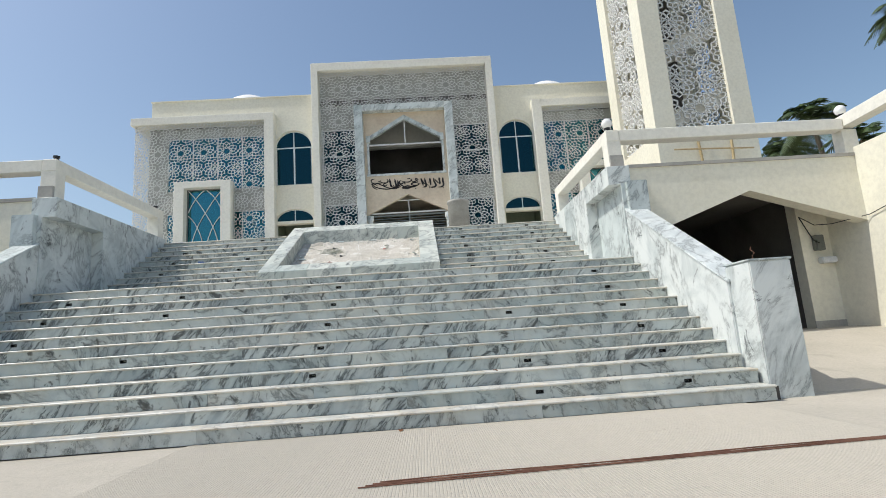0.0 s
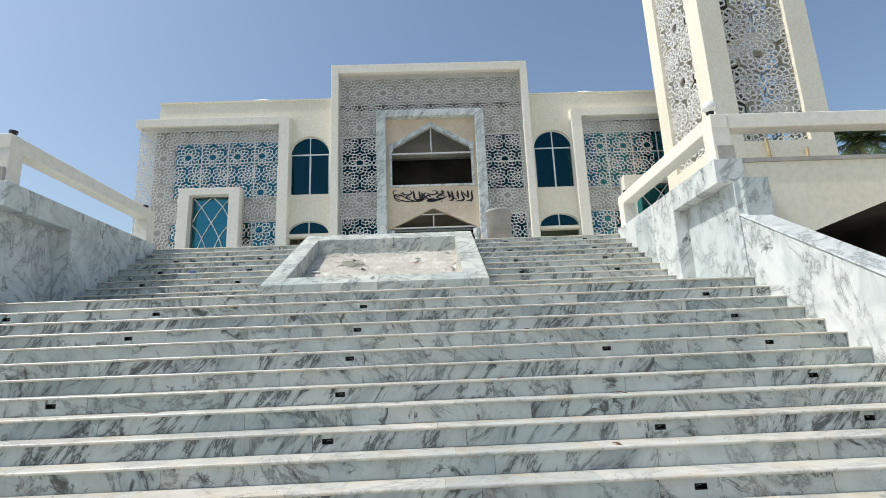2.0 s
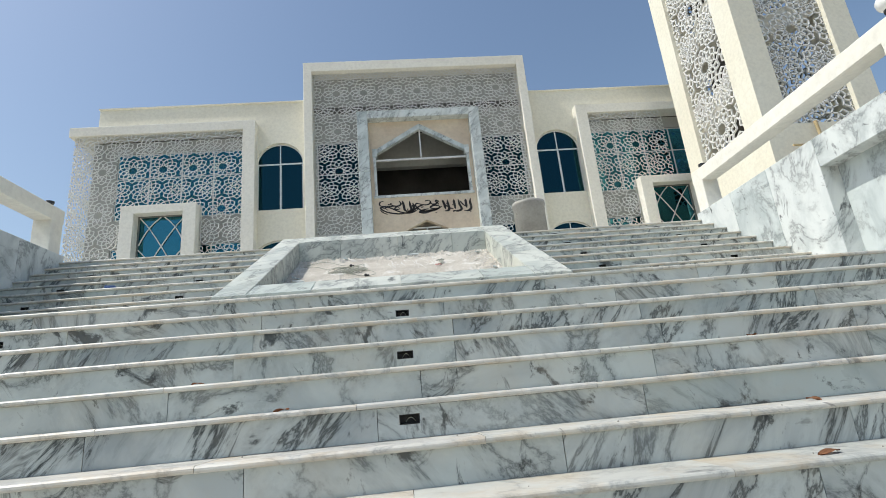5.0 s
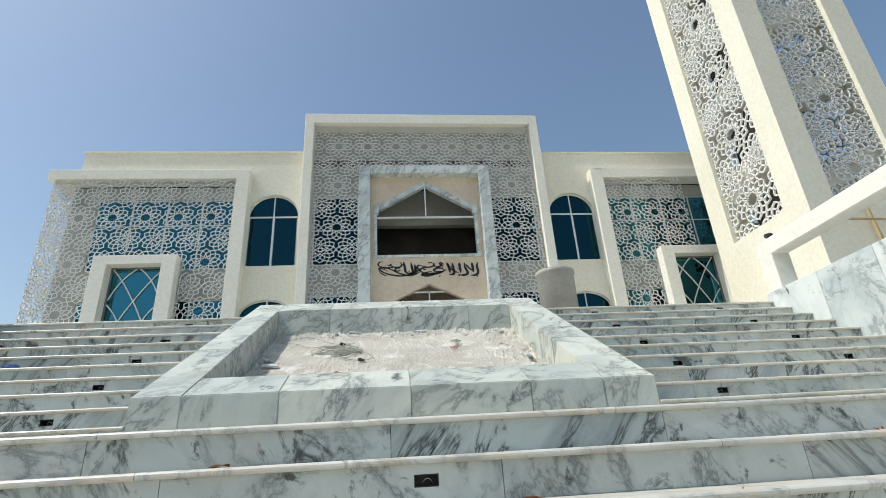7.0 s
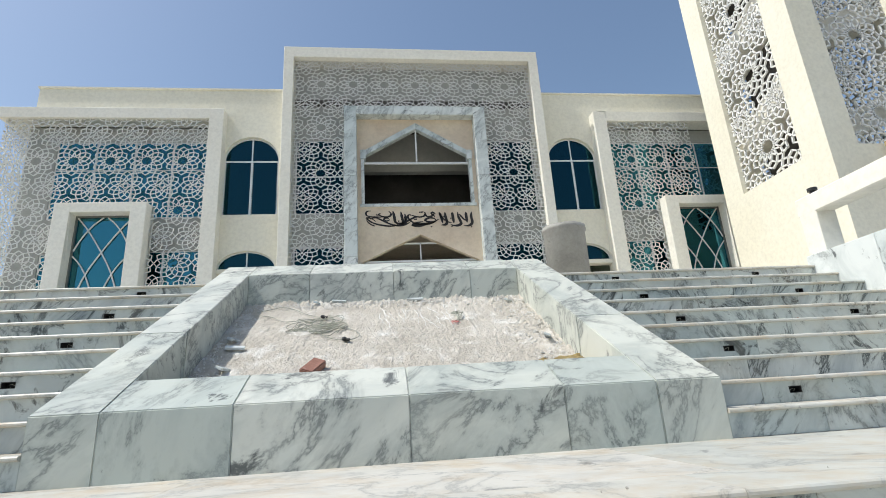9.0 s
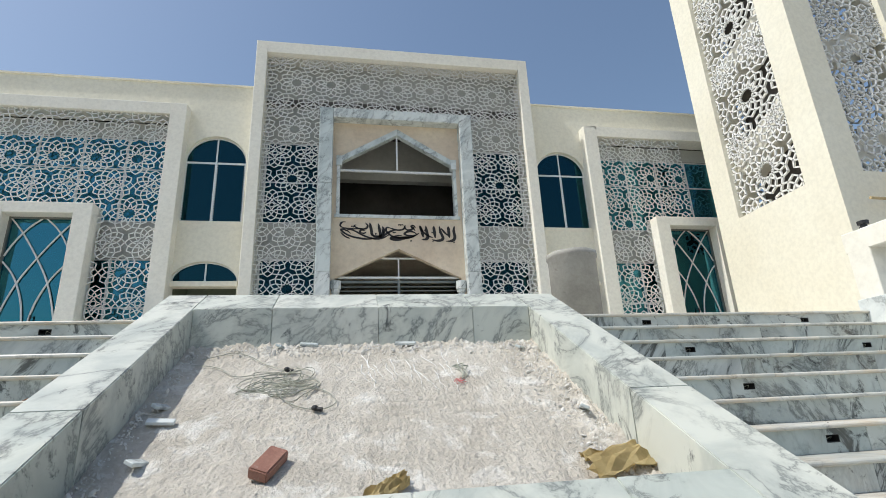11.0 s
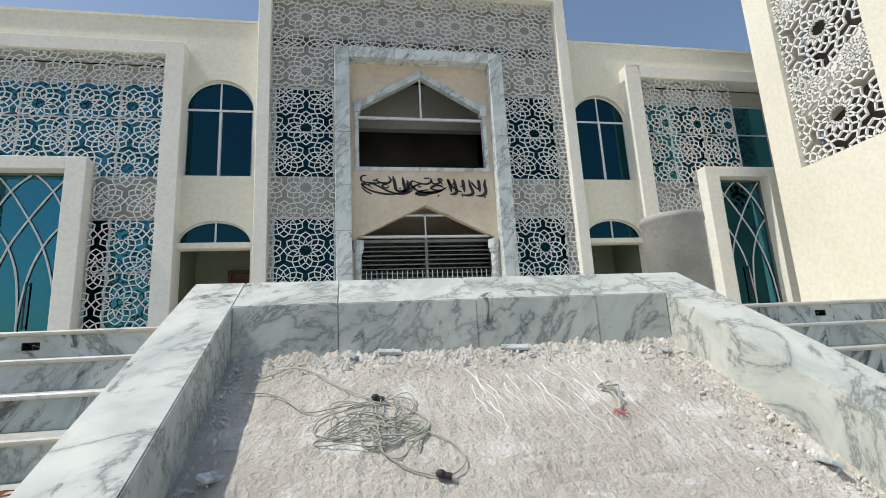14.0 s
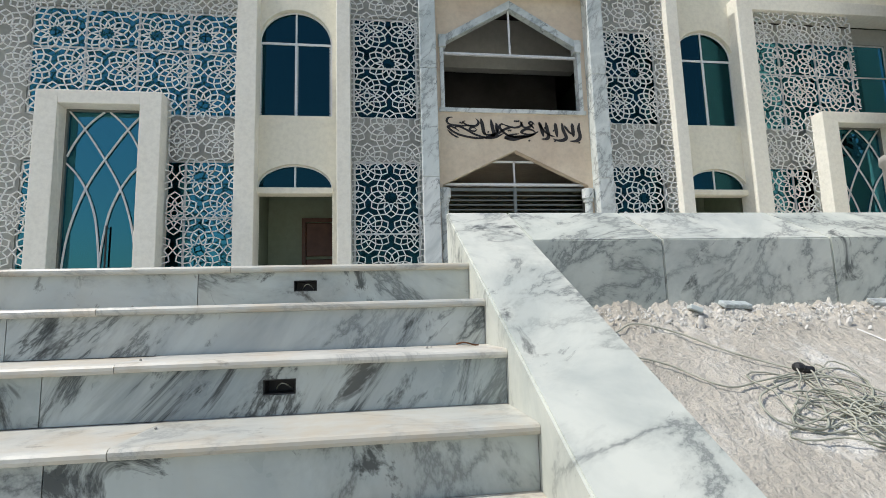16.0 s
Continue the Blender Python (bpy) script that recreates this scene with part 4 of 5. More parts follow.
stroke("bowl", 12, (248, 44), (256, 74), (238, 92), (206, 92), (180, 78))
stroke("bowl", 11, (150, 8), (164, 28), (150, 46), (112, 46), (84, 30), (96, 22))
stroke("swash", 10, (130, 46), (70, 48), (20, 42), (2, 28), (10, 8), (34, 4))
stroke("swash", 13, (290, 84), (250, 104), (196, 108), (140, 90), (92, 64), (60, 52), (30, 62))
stroke("swash", 13, (210, 106), (160, 112), (90, 102), (40, 84), (8, 58), (20, 52), (44, 62), (64, 78))
stroke("bowl", 10, (150, 62), (132, 54), (116, 66), (138, 76), (156, 66))
stroke("swash", 11, (338, 50), (302, 60), (264, 84), (238, 104))
stroke("bowl", 11, (382, 18), (398, 48), (430, 46), (450, 22))
stroke("swash", 12, (296, 112), (360, 100), (430, 92), (474, 70))
stroke("upright", 12, (252, 30), (262, 56), (258, 84))
stroke("swash", 10, (60, 110), (30, 96), (4, 70))
for x, y in ((352, 18), (362, 18), (372, 17), (70, 32), (80, 34), (318, 68), (328, 68), (510, 50), (212, 78), (690, 126), (556, 64), (560, 120), (424, 120)):
    stroke("dot", 7, (x - 4, y + 3), (x, y), (x + 5, y - 3))

# ---- minaret ----
TX0, TX1, TY0, TY1, TH = 9.55, 13.6, 18.7, 22.75, 34.0
mn = thing("minaret", ((TX0 + TX1) / 2, (TY0 + TY1) / 2, BASE), "tall square cream minaret with pierced lattice faces", "minaret")
PW, PZ = 0.84, 8.50           # corner width and foot of the panels
bm = fresh()
box(bm, TX0, TX1, TY0, TY1, BASE, PZ)
part("plinth", bm, M_CREAM, mn)
for xa, ya in ((TX0, TY0), (TX1 - PW, TY0), (TX0, TY1 - PW), (TX1 - PW, TY1 - PW)):
    bm = fresh()
    prism(bm, [(xa, ya), (xa + PW, ya), (xa + PW, ya + PW), (xa, ya + PW)], PZ, TH, "z")
    part("corner_shaft", bm, M_CREAM, mn)
for face in range(4):
    if face in (0, 2):
        data = lattice(TX0 + PW, TX1 - PW, PZ, 24, (TX0 + TX1) / 2, 9.5, (), 0.042, 0.06, 1.56)
        m = Matrix.Translation((0, TY0 + 0.14 if face == 0 else TY1 - 0.2, 0))
    else:
        data = lattice(TY0 + PW, TY1 - PW, PZ, 24, (TY0 + TY1) / 2, 9.5, (), 0.042, 0.06, 1.56)
        m = Matrix.Translation((TX0 + 0.2 if face == 1 else TX1 - 0.14, 0, 0)) @ Matrix.Rotation(math.pi / 2, 4, "Z")
    lattice_part("lattice", mn, data, m, "white pierced screen")
# added block: darkens the lattice openings like shade and limits the see-through
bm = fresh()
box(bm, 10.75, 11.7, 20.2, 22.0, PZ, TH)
part("inner_shaft", bm, M_CORE_SHADE, mn, "added dark block standing for the shade behind the lattice")
for i in range(8):
    z = PZ + 0.05 + i * 3.0
    for face, (ax, ay, bx, by) in enumerate(((TX0 + 0.5, TY0 + 0.4, TX1 - 0.5, TY0 + 0.4), (TX0 + 0.42, TY1 - 0.5, TX0 + 0.42, TY0 + 0.5))):
        bm = fresh()
        if face == 0:
            prism(bm, [(ax, z), (bx, z + 1.3), (bx, z + 2.05), (ax, z + 0.75)], ay - 0.05, ay + 0.75)
        else:
            prism(bm, [(ay, z + 1.1), (by, z + 2.4), (by, z + 3.15), (ay, z + 1.85)], ax - 0.05, ax + 0.75, "x")
        part("stair_flight", bm, M_WHITE, mn, "inclined concrete stair slab behind the lattice")
scaf = thing("bamboo_scaffold", (11.5, TY0 - 0.15, DECK), "dry bamboo poles tied together before the minaret", "scaffold")
for x, zt, lean in ((11.2, 8.5, 0.12), (12.35, 8.15, -0.1)):
    bm = fresh()
    tube(bm, [(x + lean, TY0 - 0.14, DECK), (x - lean, TY0 - 0.1, zt)], 0.05, 8)
    part("upright_pole", bm, M_BAMBOO, scaf)
for z in (7.66, 5.2):
    bm = fresh()
    tube(bm, [(10.05, TY0 - 0.22, z + 0.03), (11.3, TY0 - 0.22, z), (13.2, TY0 - 0.22, z - 0.06)], 0.035, 8)
    part("level_pole", bm, M_BAMBOO, scaf)

# ---- concrete ring on the terrace ----
ring = thing("concrete_ring", (1.34, 16.1, DECK), "upright grey concrete well ring with a worn rim", "concrete ring")
bm = fresh()
prof = [(0.335, 0), (0.34, 1.14), (0.362, 1.16), (0.358, 1.23), (0.28, 1.23), (0.27, 0.02)]
rs = []
for k in range(32):
    t = k * math.tau / 32
    rs.append([bm.verts.new((1.34 + r * math.cos(t), 16.1 + r * math.sin(t), DECK + h + (0.012 * noise.noise((3 * math.cos(t), 3 * math.sin(t), 2)) if h > 1.05 else 0))) for r, h in prof])
for k in range(32):
    a, b = rs[k], rs[(k + 1) % 32]
    for i in range(len(prof)):
        j = (i + 1) % len(prof)
        bm.faces.new((a[i], b[i], b[j], a[j]))
part("shell", bm, M_CONC, ring, "", True)

# ---- loose things on the mortar bed ----
def on_bed(x, y, lift=0.0):
    return Vector((x, y, 3.455 + 0.535 * (y - 13.36) + lift))


SL = math.degrees(math.atan(0.535))
bm = fresh()
box(bm, -0.12, 0.12, -0.058, 0.058, -0.035, 0.035)
bevel(bm, 0.008, 2)
brick = new("loose_brick", mesh_of(bm, "loose_brick", M_BRICK))
brick.matrix_world = Matrix.Translation(on_bed(-2.27, 12.64, 0.05)) @ pose(0, 0, 0, SL, 0, 0) @ pose(0, 0, 0, 8, 0, 68)
tagged(brick, "chipped red clay brick lying on the mortar bed", "brick")
rng = random.Random(5)
cab = thing("cable_tangle", on_bed(-2.34, 13.68), "tangled grey electric cable lying on the mortar", "cable")
for loop in range(17):
    bm = fresh()
    cx, cy = -2.34 + rng.uniform(-0.13, 0.13), 13.66 + rng.uniform(-0.12, 0.12)
    rx, ry, p0 = rng.uniform(0.06, 0.2), rng.uniform(0.05, 0.14), rng.uniform(0, 6)
    pts = []
    for i in range(26):
        t = p0 + i * math.tau / 24
        w = 1 + 0.25 * math.sin(3 * t + loop)
        pts.append(on_bed(cx + rx * w * math.cos(t), cy + ry * w * math.sin(t), 0.022 + 0.015 * math.sin(2 * t + loop)))
    tube(bm, pts, 0.0034, 5)
    part("coil", bm, M_ROPE, cab, "", True)
for ends in (((-2.33, 13.85), (-2.52, 13.98), (-2.68, 14.15), (-2.83, 14.23), (-2.95, 14.17), (-3.07, 14.10)), ((-2.35, 13.84), (-2.55, 13.80), (-2.72, 13.78), (-2.86, 13.92), (-2.98, 13.98), (-3.11, 13.995)), ((-2.2, 13.62), (-2.07, 13.55), (-1.96, 13.45), (-1.92, 13.33), (-2.0, 13.25), (-2.1, 13.27)), ((-2.36, 13.5), (-2.28, 13.38), (-2.18, 13.29), (-2.06, 13.24)), ((-2.3, 13.84), (-2.16, 13.76), (-2.05, 13.62), (-2.12, 13.5), (-2.14, 13.42)), ((-2.4, 13.8), (-2.62, 13.72), (-2.66, 13.6), (-2.52, 13.55), (-2.42, 13.66))):
    bm = fresh()
    tube(bm, [on_bed(x, y, 0.022) for x, y in smooth_line(ends)], 0.004, 6)
    part("strand", bm, M_ROPE, cab, "", True)
for x, y in ((-2.33, 13.85), (-2.06, 13.24)):
    bm = fresh()
    ball(bm, on_bed(x, y, 0.035), 0.026, 0.8, 10, 6)
    tube(bm, [on_bed(x, y, 0.03), on_bed(x + 0.05, y - 0.015, 0.03)], 0.016, 8)
    part("plug", bm, M_BLACK, cab, "black plug")
bits = thing("wire_scrap", on_bed(-0.87, 13.75), "small knot of wire with red string", "wire scrap")
bm = fresh()
for k in range(5):
    t = k * 1.2
    tube(bm, [on_bed(-0.95, 13.82, 0.03), on_bed(-0.87 + 0.05 * math.cos(t), 13.80 + 0.05 * math.sin(t), 0.045), on_bed(-0.93 + 0.02 * k, 13.60 + 0.02 * k, 0.02)], 0.006, 5)
part("wire", bm, M_ROPE, bits)
bm = fresh()
for k in range(6):
    t = k * 1.05
    tube(bm, [on_bed(-0.94, 13.58, 0.02), on_bed(-0.94 + 0.04 * math.cos(t), 13.58 + 0.03 * math.sin(t), 0.035), on_bed(-0.94 + 0.05 * math.cos(t + 1), 13.58 + 0.03 * math.sin(t + 1), 0.015)], 0.0028, 5)
part("string", bm, M_PINK, bits, "red string")


def crumpled(name, x, y, w, h, mat, label, seed, turn=0.0):
    r = random.Random(seed)
    b = fresh()
    n = 9
    g = [[None] * (n + 1) for _ in range(n + 1)]
    for i in range(n + 1):
        for j in range(n + 1):
            u, v = (i / n - 0.5), (j / n - 0.5)
            k = 1 - 0.35 * r.random() * (abs(u) > 0.4 or abs(v) > 0.4)
            px, py = u * w * k, v * h * k
            qx, qy = px * math.cos(turn) - py * math.sin(turn), px * math.sin(turn) + py * math.cos(turn)
            g[i][j] = b.verts.new(on_bed(x + qx, y + qy, 0.03 + 0.05 * r.random() + 0.05 * max(0, 1 - 3 * math.hypot(u, v))))
    for i in range(n):
        for j in range(n):
            b.faces.new((g[i][j], g[i + 1][j], g[i + 1][j + 1], g[i][j + 1]))
    bmesh.ops.solidify(b, geom=b.faces[:], thickness=0.004)
    return solo(name, b, mat, label, "paper", at=on_bed(x, y))


crumpled("crumpled_paper", -0.16, 12.50, 0.66, 0.26, M_PAPER, "crumpled tan cement-bag paper on the mortar", 3, 0.2)
crumpled("crumpled_paper", -1.61, 12.38, 0.30, 0.1, M_PAPER, "small torn scrap of tan paper", 8, 0.6)
drips = fresh()
for k in range(16):
    x, y = rng.uniform(-1.78, -0.85), rng.uniform(13.8, 14.22)
    pts, n = [], rng.randrange(5, 11)
    for i in range(n):
        pts.append(on_bed(x, y, 0.005))
        x, y = x + rng.uniform(-0.012, 0.035), y - rng.uniform(0.04, 0.08)
    tube(drips, pts, 0.004, 5, 0.3)
solo("plaster_drips", drips, M_SCREEN, "dried white plaster runs on the mortar bed", "plaster", "stuff")
rub = fresh()
for k in range(2600):
    u = rng.random()
    if u < 0.45:
        x, y = PX1 - 0.46 - abs(rng.gauss(0, 0.17)), rng.uniform(12.1, YB0)
    elif u < 0.75:
        x, y = rng.uniform(PX0 + 0.4, PX1 - 0.46), YB0 - abs(rng.gauss(0, 0.10)) - 0.02
    elif u < 0.88:
        x, y = PX0 + 0.40 + abs(rng.gauss(0, 0.07)), rng.uniform(12.0, YB0)
    else:
        x, y = rng.uniform(PX0 + 0.4, PX1 - 0.5), rng.uniform(12.05, YB0)
    s = rng.uniform(0.003, 0.010) * (2.2 if rng.random() < 0.07 and u < 0.88 else 1) * (0.5 if u >= 0.88 else 1)
    ball_m = Matrix.Translation(on_bed(x, y, 0.010 + 0.2 * s)) @ Euler((rng.uniform(0, 6), rng.uniform(0, 6), 0)).to_matrix().to_4x4() @ Matrix.Diagonal((s * rng.uniform(0.8, 2.2), s, s * rng.uniform(0.3, 0.7), 1))
    bmesh.ops.create_icosphere(rub, subdivisions=1, radius=1, matrix=ball_m)
solo("mortar_crumbs", rub, M_CRUMB, "loose crumbs of pale mortar along the curbs", "rubble", "stuff")
for x, y, w, rz in ((-2.45, 14.33, 0.10, 70), (-2.2, 14.36, 0.16, 3), (-1.3, 14.34, 0.20, -14), (-0.2, 14.2, 0.08, 40), (-3.03, 13.16, 0.17, 8), (-0.12, 13.1, 0.24, 70), (-3.1, 13.35, 0.12, 60), (-3.0, 12.75, 0.15, 75)):
    bm = fresh()
    box(bm, -w / 2, w / 2, -0.03, 0.03, -0.012, 0.012)
    bevel(bm, 0.004, 1)
    ob = new("marble_offcut", mesh_of(bm, "marble_offcut", M_PANEL))
    ob.matrix_world = Matrix.Translation(on_bed(x, y, 0.03)) @ pose(0, 0, 0, SL - 4, 3, rz)
    tagged(ob, "small grey marble offcut lying in the mortar", "offcut", "marble offcuts")

# ---- steel rods on the forecourt ----
for k in range(4):
    bm = fresh()
    sway = (0.0, 0.016, -0.012, 0.02)[k]
    tube(bm, [(-0.55 + 0.05 * k, 3.85 + 0.036 * k, G + 0.008), (0.4, 3.89 + 0.034 * k + sway, G + 0.008), (1.2, 3.925 + 0.03 * k - sway, G + 0.010), (2.6, 3.99 + 0.026 * k + sway, G + 0.008), (4.2, 4.06 + 0.02 * k - sway, G + 0.008), (5.6 + 0.1 * k, 4.14 - 0.03 * k, G + 0.008)], 0.0055, 6)
    solo("steel_rod", bm, M_RUST, "long rusty reinforcing rod lying on the paving", "steel rod", "", "steel rods")

# ---- palms ----
def palm(x, y, zc, seed, size):
    r = random.Random(seed)
    tree = thing("palm_tree", (x, y, 0), "tall coconut palm with drooping green fronds", "palm tree", "palms")
    b = fresh()
    tube(b, [(x + 0.6 * math.sin(i * 0.35), y, G - 0.1 + (zc - G) * i / 10) for i in range(11)], 0.28, 10, 0.55)
    part("trunk", b, M_TRUNK, tree)
    top = Vector((x + 0.6 * math.sin(3.5), y, zc))
    b = fresh()
    for k in range(22):
        az, el, ln = k * 2.4 + r.uniform(-0.2, 0.2), r.uniform(-0.25, 1.1), size * r.uniform(0.8, 1.1)
        h = Vector((math.cos(az), math.sin(az), 0))
        pts = []
        for i in range(15):
            t = i / 14
            pts.append(top + h * ln * t * math.cos(el) * (1 - 0.15 * t) + Vector((0, 0, ln * (t * math.sin(el) - 0.62 * t * t))))
        tube(b, pts, 0.035, 4, 0.2)
        for i in range(1, 14):
            d = (pts[i + 1] - pts[i]).normalized() if i < 14 else h
            side = d.cross(Vector((0, 0, 1))).normalized()
            for q in (0.0, 0.33, 0.66):
                base = pts[i].lerp(pts[min(i + 1, 14)], q)
                for s in (-1, 1):
                    w = size * 0.2 * math.sin(math.pi * min(1, (i + q) / 14 * 0.86 + 0.12)) * r.uniform(0.8, 1.1)
                    tip = base + side * s * w + d * w * 0.55 - Vector((0, 0, w * r.uniform(0.35, 0.8)))
                    mid = base.lerp(tip, 0.5) + Vector((0, 0, 0.06 * w))
                    vs = [b.verts.new(p) for p in (base - d * 0.035, mid - d * 0.04, tip, mid + d * 0.04, base + d * 0.035)]
                    b.faces.new(vs)
    part("crown", b, M_LEAF, tree)


palm(32.5, 38, 16.6, 1, 4.2)
palm(33.0, 29, 20.2, 2, 3.4)
palm(37.0, 47, 17.0, 3, 4.4)
palm(34.5, 36, 14.0, 4, 3.8)

# ---- marble steps, slab by slab ----
prng = random.Random(11)


def riser_mesh(w, hole, rise, mat):
    bm = fresh()
    h = rise - 0.001
    if hole is None:
        box(bm, 0.0015, w - 0.0015, 0, 0.028, -h, -0.03)
    else:
        wall_with_holes(bm, 0.0015, w - 0.0015, -h, -0.03, 0, 0.028, [(hole - 0.05, hole + 0.05, -0.116, -0.068)])
    return mesh_of(bm, "riser", mat)


def tread_mesh(w, depth):
    bm = fresh()
    n = [(-0.024, -0.027), (-0.028, -0.019), (-0.027, -0.010), (-0.021, -0.003), (-0.011, 0.0), (depth + 0.03, 0.0), (depth + 0.03, -0.03), (-0.018, -0.03)]
    prism(bm, n, 0.0012, w - 0.0012, "x")
    return mesh_of(bm, "tread", M_TREAD)


CACHE = {}


def cached(key, make):
    if key not in CACHE:
        CACHE[key] = make()
    return CACHE[key]


def slab_row(stair, xa, xb, y, z, depth, holes, shift, rise=R):
    base = ORIGIN[stair.name]
    def place(name, me, x, lift=0.0):
        ob = new(name, me)
        ob.parent = stair
        ob.location = Vector((x, y, z + lift)) - base
    for kind in ("riser", "tread"):
        cuts, x = [xa], xa + (0.55 if kind == "riser" else 0.95) + shift * (1 if kind == "riser" else 0.7)
        while x < xb - 0.45:
            cuts.append(round(x, 3))
            x += 1.35 if kind == "riser" else 1.2
        cuts.append(xb)
        for a, b in zip(cuts, cuts[1:]):
            w = round(b - a, 3)
            if kind == "riser":
                hs = [round(h - a, 3) for h in holes if a + 0.1 < h < b - 0.1]
                hole = hs[0] if hs else None
                mat = M_RISER if prng.random() < 0.4 else M_RISER_B
                place("riser", cached(("r", w, hole, rise, mat.name), lambda: riser_mesh(w, hole, rise, mat)), a)
            else:
                place("tread", cached(("t", w, depth), lambda: tread_mesh(w, depth)), a, prng.uniform(-0.0015, 0.0015))


def boxes_for(stair, holes, y, z):
    for h in holes:
        bm = fresh()
        wall_with_holes(bm, h - 0.049, h + 0.049, z - 0.115, z - 0.069, y + 0.004, y + 0.07, [(h - 0.046, h + 0.046, z - 0.112, z - 0.072)])
        box(bm, h - 0.049, h + 0.049, y + 0.07, y + 0.075, z - 0.115, z - 0.069)
        lamp = part("light_box", bm, M_BLACK, stair, "empty black light box", at=(h, y, z))
        bm = fresh()
        tube(bm, [(h - 0.02 + 0.05 * t, y + 0.06 - 0.04 * math.sin(3.1 * t), z - 0.105 + 0.022 * math.sin(3.1 * t)) for t in (0, 0.2, 0.4, 0.6, 0.8, 1.0)], 0.0022, 5)
        part("wire", bm, M_ROPE, lamp)


COLS = (-6.45, -4.42, -1.56, 1.39, 3.3)
stair = thing("marble_stairs", (SC, Y1, G), "broad flight of grey-veined marble steps with rounded pale treads", "stairs", "", "structure")
for k in range(13):
    y, z = Y1 + k * D1, G + (k + 1) * R
    hs = COLS if k % 2 == 1 else ()
    slab_row(stair, XL, XR, y, z, D1, hs, prng.uniform(-0.4, 0.5))
    boxes_for(stair, hs, y, z)
for k, (xa, xb) in enumerate(zip((XL, -5.0, -2.7, -0.4, 1.9), (-5.003, -2.703, -0.403, 1.897, XR))):
    bm = fresh()
    box(bm, xa, xb, Y1 + 12 * D1 + 0.32, Y14 + 0.12, LAND - 0.028, LAND - 0.001)
    part("landing_slab", bm, M_TREAD, stair)
for xa, xb, cols in ((XL2, PX0, (-6.2, -4.36)), (PX1, XR2, (1.2, 3.1))):
    up = thing("marble_stairs", ((xa + xb) / 2, Y14, LAND), "upper marble steps beside the sloping planter bed", "stairs", "upper stairs", "structure")
    for k in range(10):
        y, z = Y14 + k * D2, LAND + (k + 1) * R2
        hs = cols if k % 2 == 1 else ()
        slab_row(up, xa, xb, y, z, D2, hs, prng.uniform(-0.3, 0.5), R2)
        boxes_for(up, hs, y, z)

# ---- dry leaves and chips on the steps ----
def dry_leaf(x, k, upper, seed, size=0.07, label="curled brown dry leaf lying on a marble step"):
    r = random.Random(seed)
    y = (Y14 + k * D2 if upper else Y1 + k * D1) + r.uniform(0.02, 0.22)
    z = (LAND + (k + 1) * R2 if upper else G + (k + 1) * R) + 0.003
    b = fresh()
    rows = []
    for i in range(8):
        t = i / 7
        w = size * 0.36 * math.sin(math.pi * (0.06 + 0.9 * t)) ** 0.7
        rows.append([b.verts.new(((t - 0.5) * size * 1.6, s * w, 0.006 + 0.008 * abs(s) + 0.006 * math.sin(t * 5))) for s in (-1, -0.4, 0.4, 1)])
    for a, c in zip(rows, rows[1:]):
        for j in range(3):
            b.faces.new((a[j], a[j + 1], c[j + 1], c[j]))
    bmesh.ops.solidify(b, geom=b.faces[:], thickness=0.002)
    lo_ = min(v.co.z for v in b.verts)
    for v in b.verts:
        v.co.z -= lo_
    ob = new("dry_leaf", mesh_of(b, "dry_leaf", M_DRYLEAF, smooth=True))
    ob.matrix_world = pose(x, y, z - 0.003, 0, 0, r.uniform(0, 360))
    tagged(ob, label, "leaf", "dry leaves")


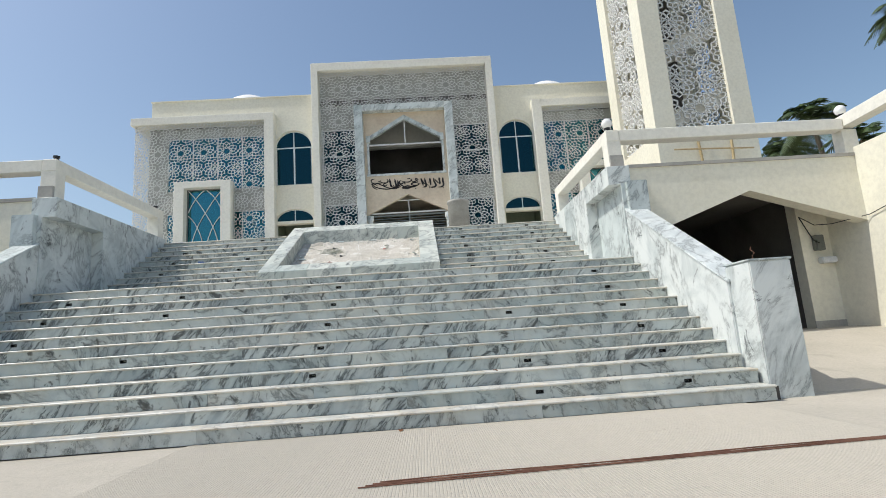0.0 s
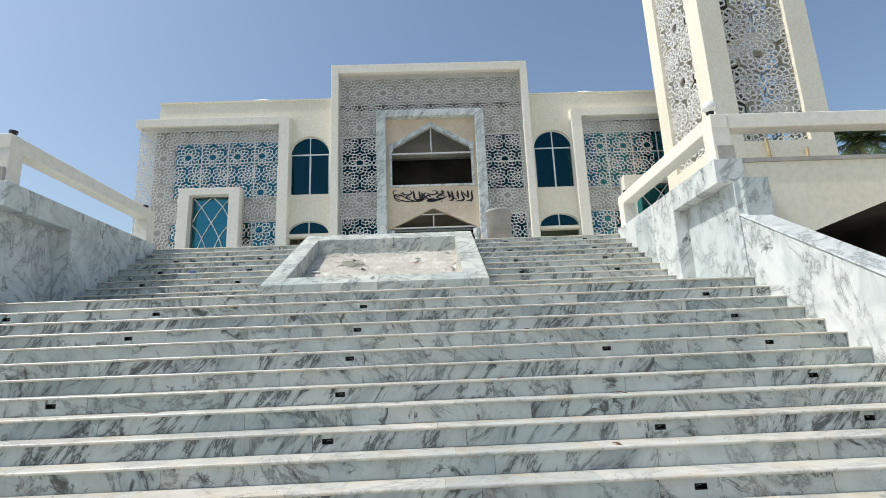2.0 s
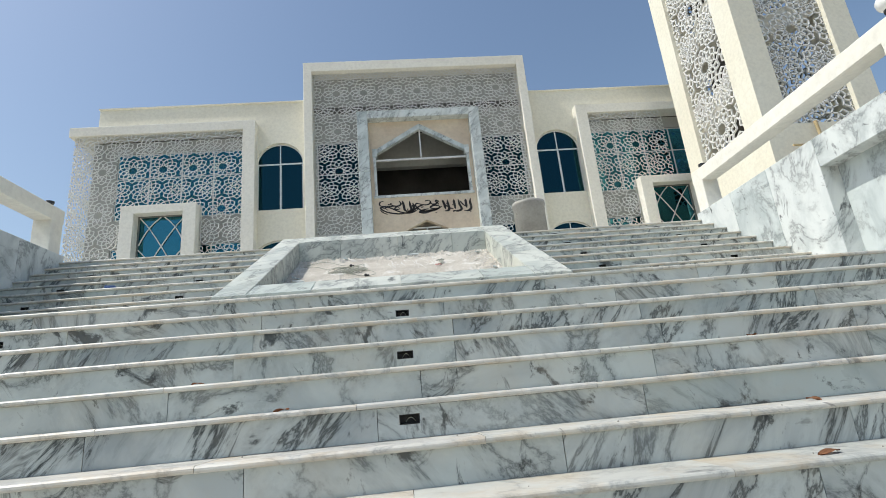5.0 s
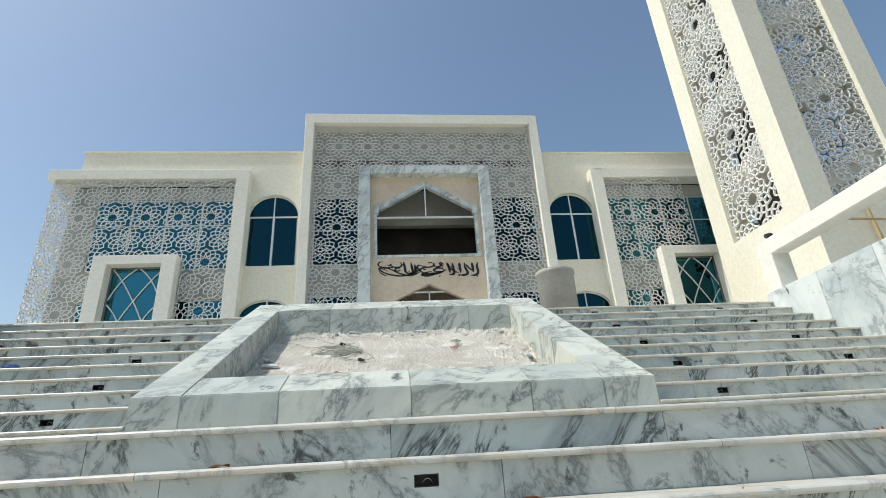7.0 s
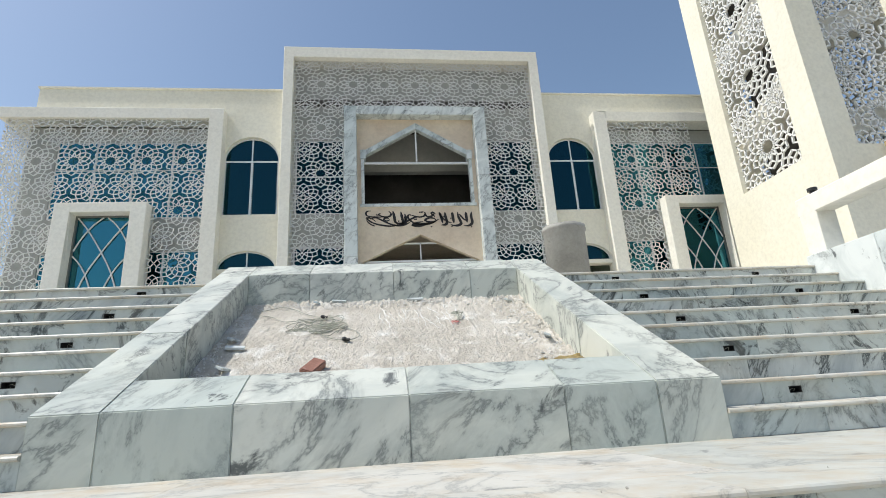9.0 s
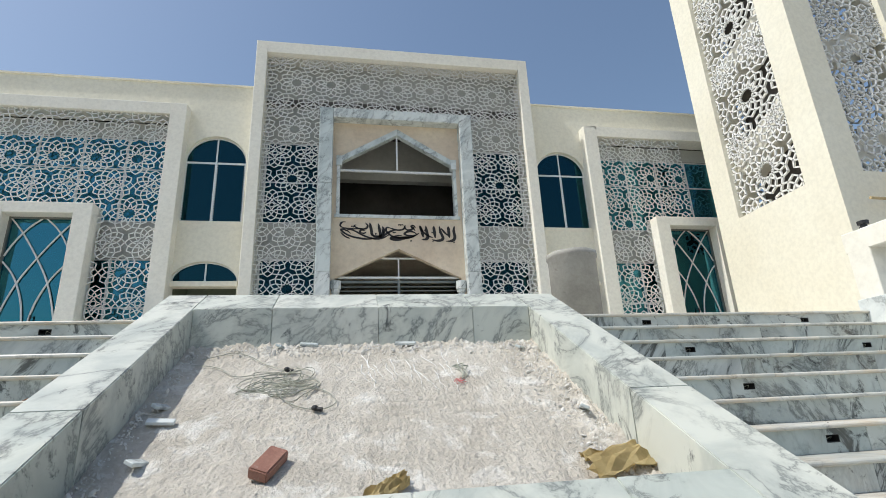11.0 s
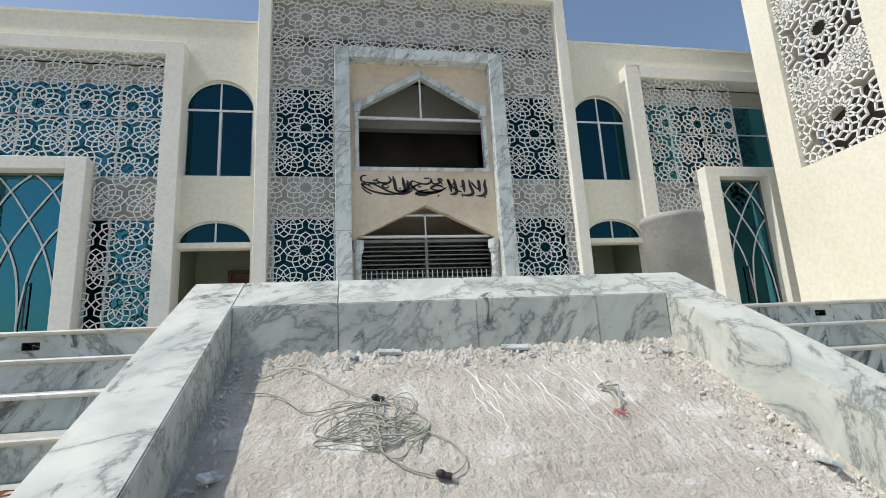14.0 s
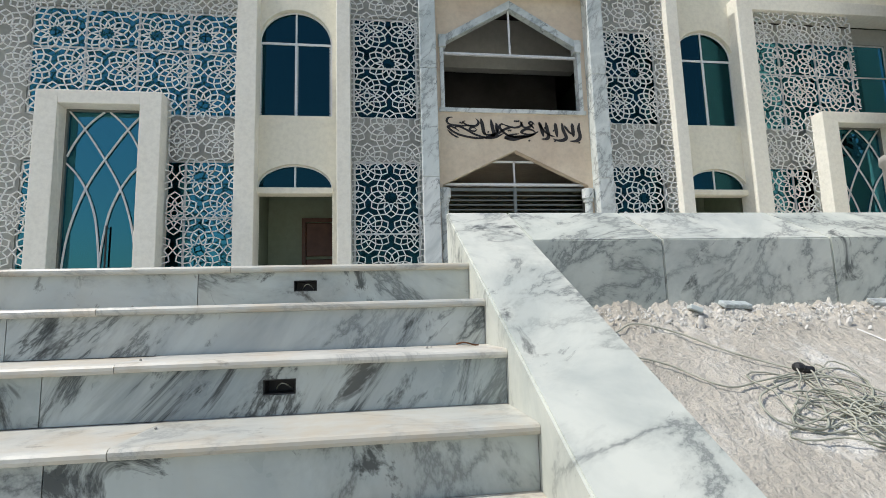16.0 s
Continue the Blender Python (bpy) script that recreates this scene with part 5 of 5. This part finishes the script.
for i, (x, k, up_) in enumerate(((-0.35, -1, False), (0.9, 2, False), (1.25, 4, False), (0.1, 5, False), (-3.3, 4, False), (0.4, 6, False), (0.75, 9, False), (0.55, 8, False), (-2.7, 8, False), (-2.2, 7, False), (-1.2, 10, False), (-0.3, 9, False), (0.6, 11, False), (-2.4, 11, False), (-3.75, 5, True), (-3.72, 7, True), (-4.6, 5, True), (-3.8, 3, True), (2.2, 4, True), (3.0, 7, True))):
    dry_leaf(x, k, up_, i, 0.05 + 0.03 * prng.random())
bm = fresh()
for k in range(4):
    t = k * 1.7
    tube(bm, [(-5.42 + 0.05 * math.cos(t + q), 12.75 + 0.04 * math.sin(t + 1.3 * q), LAND + 5 * R2 + 0.012 + 0.008 * q) for q in range(5)], 0.016, 6)
solo("rag", bm, M_TARP, "small crumpled blue and white rag on a step", "rag")
# grit on the treads
bm = fresh()
for k in range(420):
    s = prng.randrange(23)
    if s < 13:
        x, y, z = prng.uniform(XL + 0.1, XR - 0.1), Y1 + s * D1 + prng.uniform(0.0, 0.28), G + (s + 1) * R
    else:
        x = prng.choice((prng.uniform(XL2 + 0.1, PX0 - 0.05), prng.uniform(PX1 + 0.05, XR2 - 0.1)))
        y, z = Y14 + (s - 13) * D2 + prng.uniform(0, 0.28), LAND + (s - 12) * R2
    q = prng.uniform(0.002, 0.006)
    bmesh.ops.create_icosphere(bm, subdivisions=1, radius=q, matrix=Matrix.Translation((x, y, z + q * 0.8)))
solo("grit", bm, M_RAW, "scattered grit and mortar chips on the steps", "grit", "stuff")

# ---- ribbed paving tiles nearest the stairs ----
def tile_mesh():
    b = fresh()
    n, w = 12, 0.2999
    pts = [(0.0003, -0.03), (w, -0.03), (w, -0.0008)]
    for i in range(n, 0, -1):
        x = w * i / n
        pts += [(x - 0.002, 0.0), (x - w / n + 0.008, 0.0), (x - w / n + 0.004, -0.0026)]
    pts.append((0.0003, -0.0016))
    prism(b, pts, 0.0005, 0.2995, "y")
    return mesh_of(b, "paving_tile", M_PAVE)


tm = tile_mesh()
for i in range(22):
    for j in range(13):
        ob = new("paving_tile", tm)
        ob.parent = forecourt
        ob.matrix_world = pose(-2.8 + i * 0.3, 2.36 + j * 0.3, G + prng.uniform(-0.0006, 0.0006))
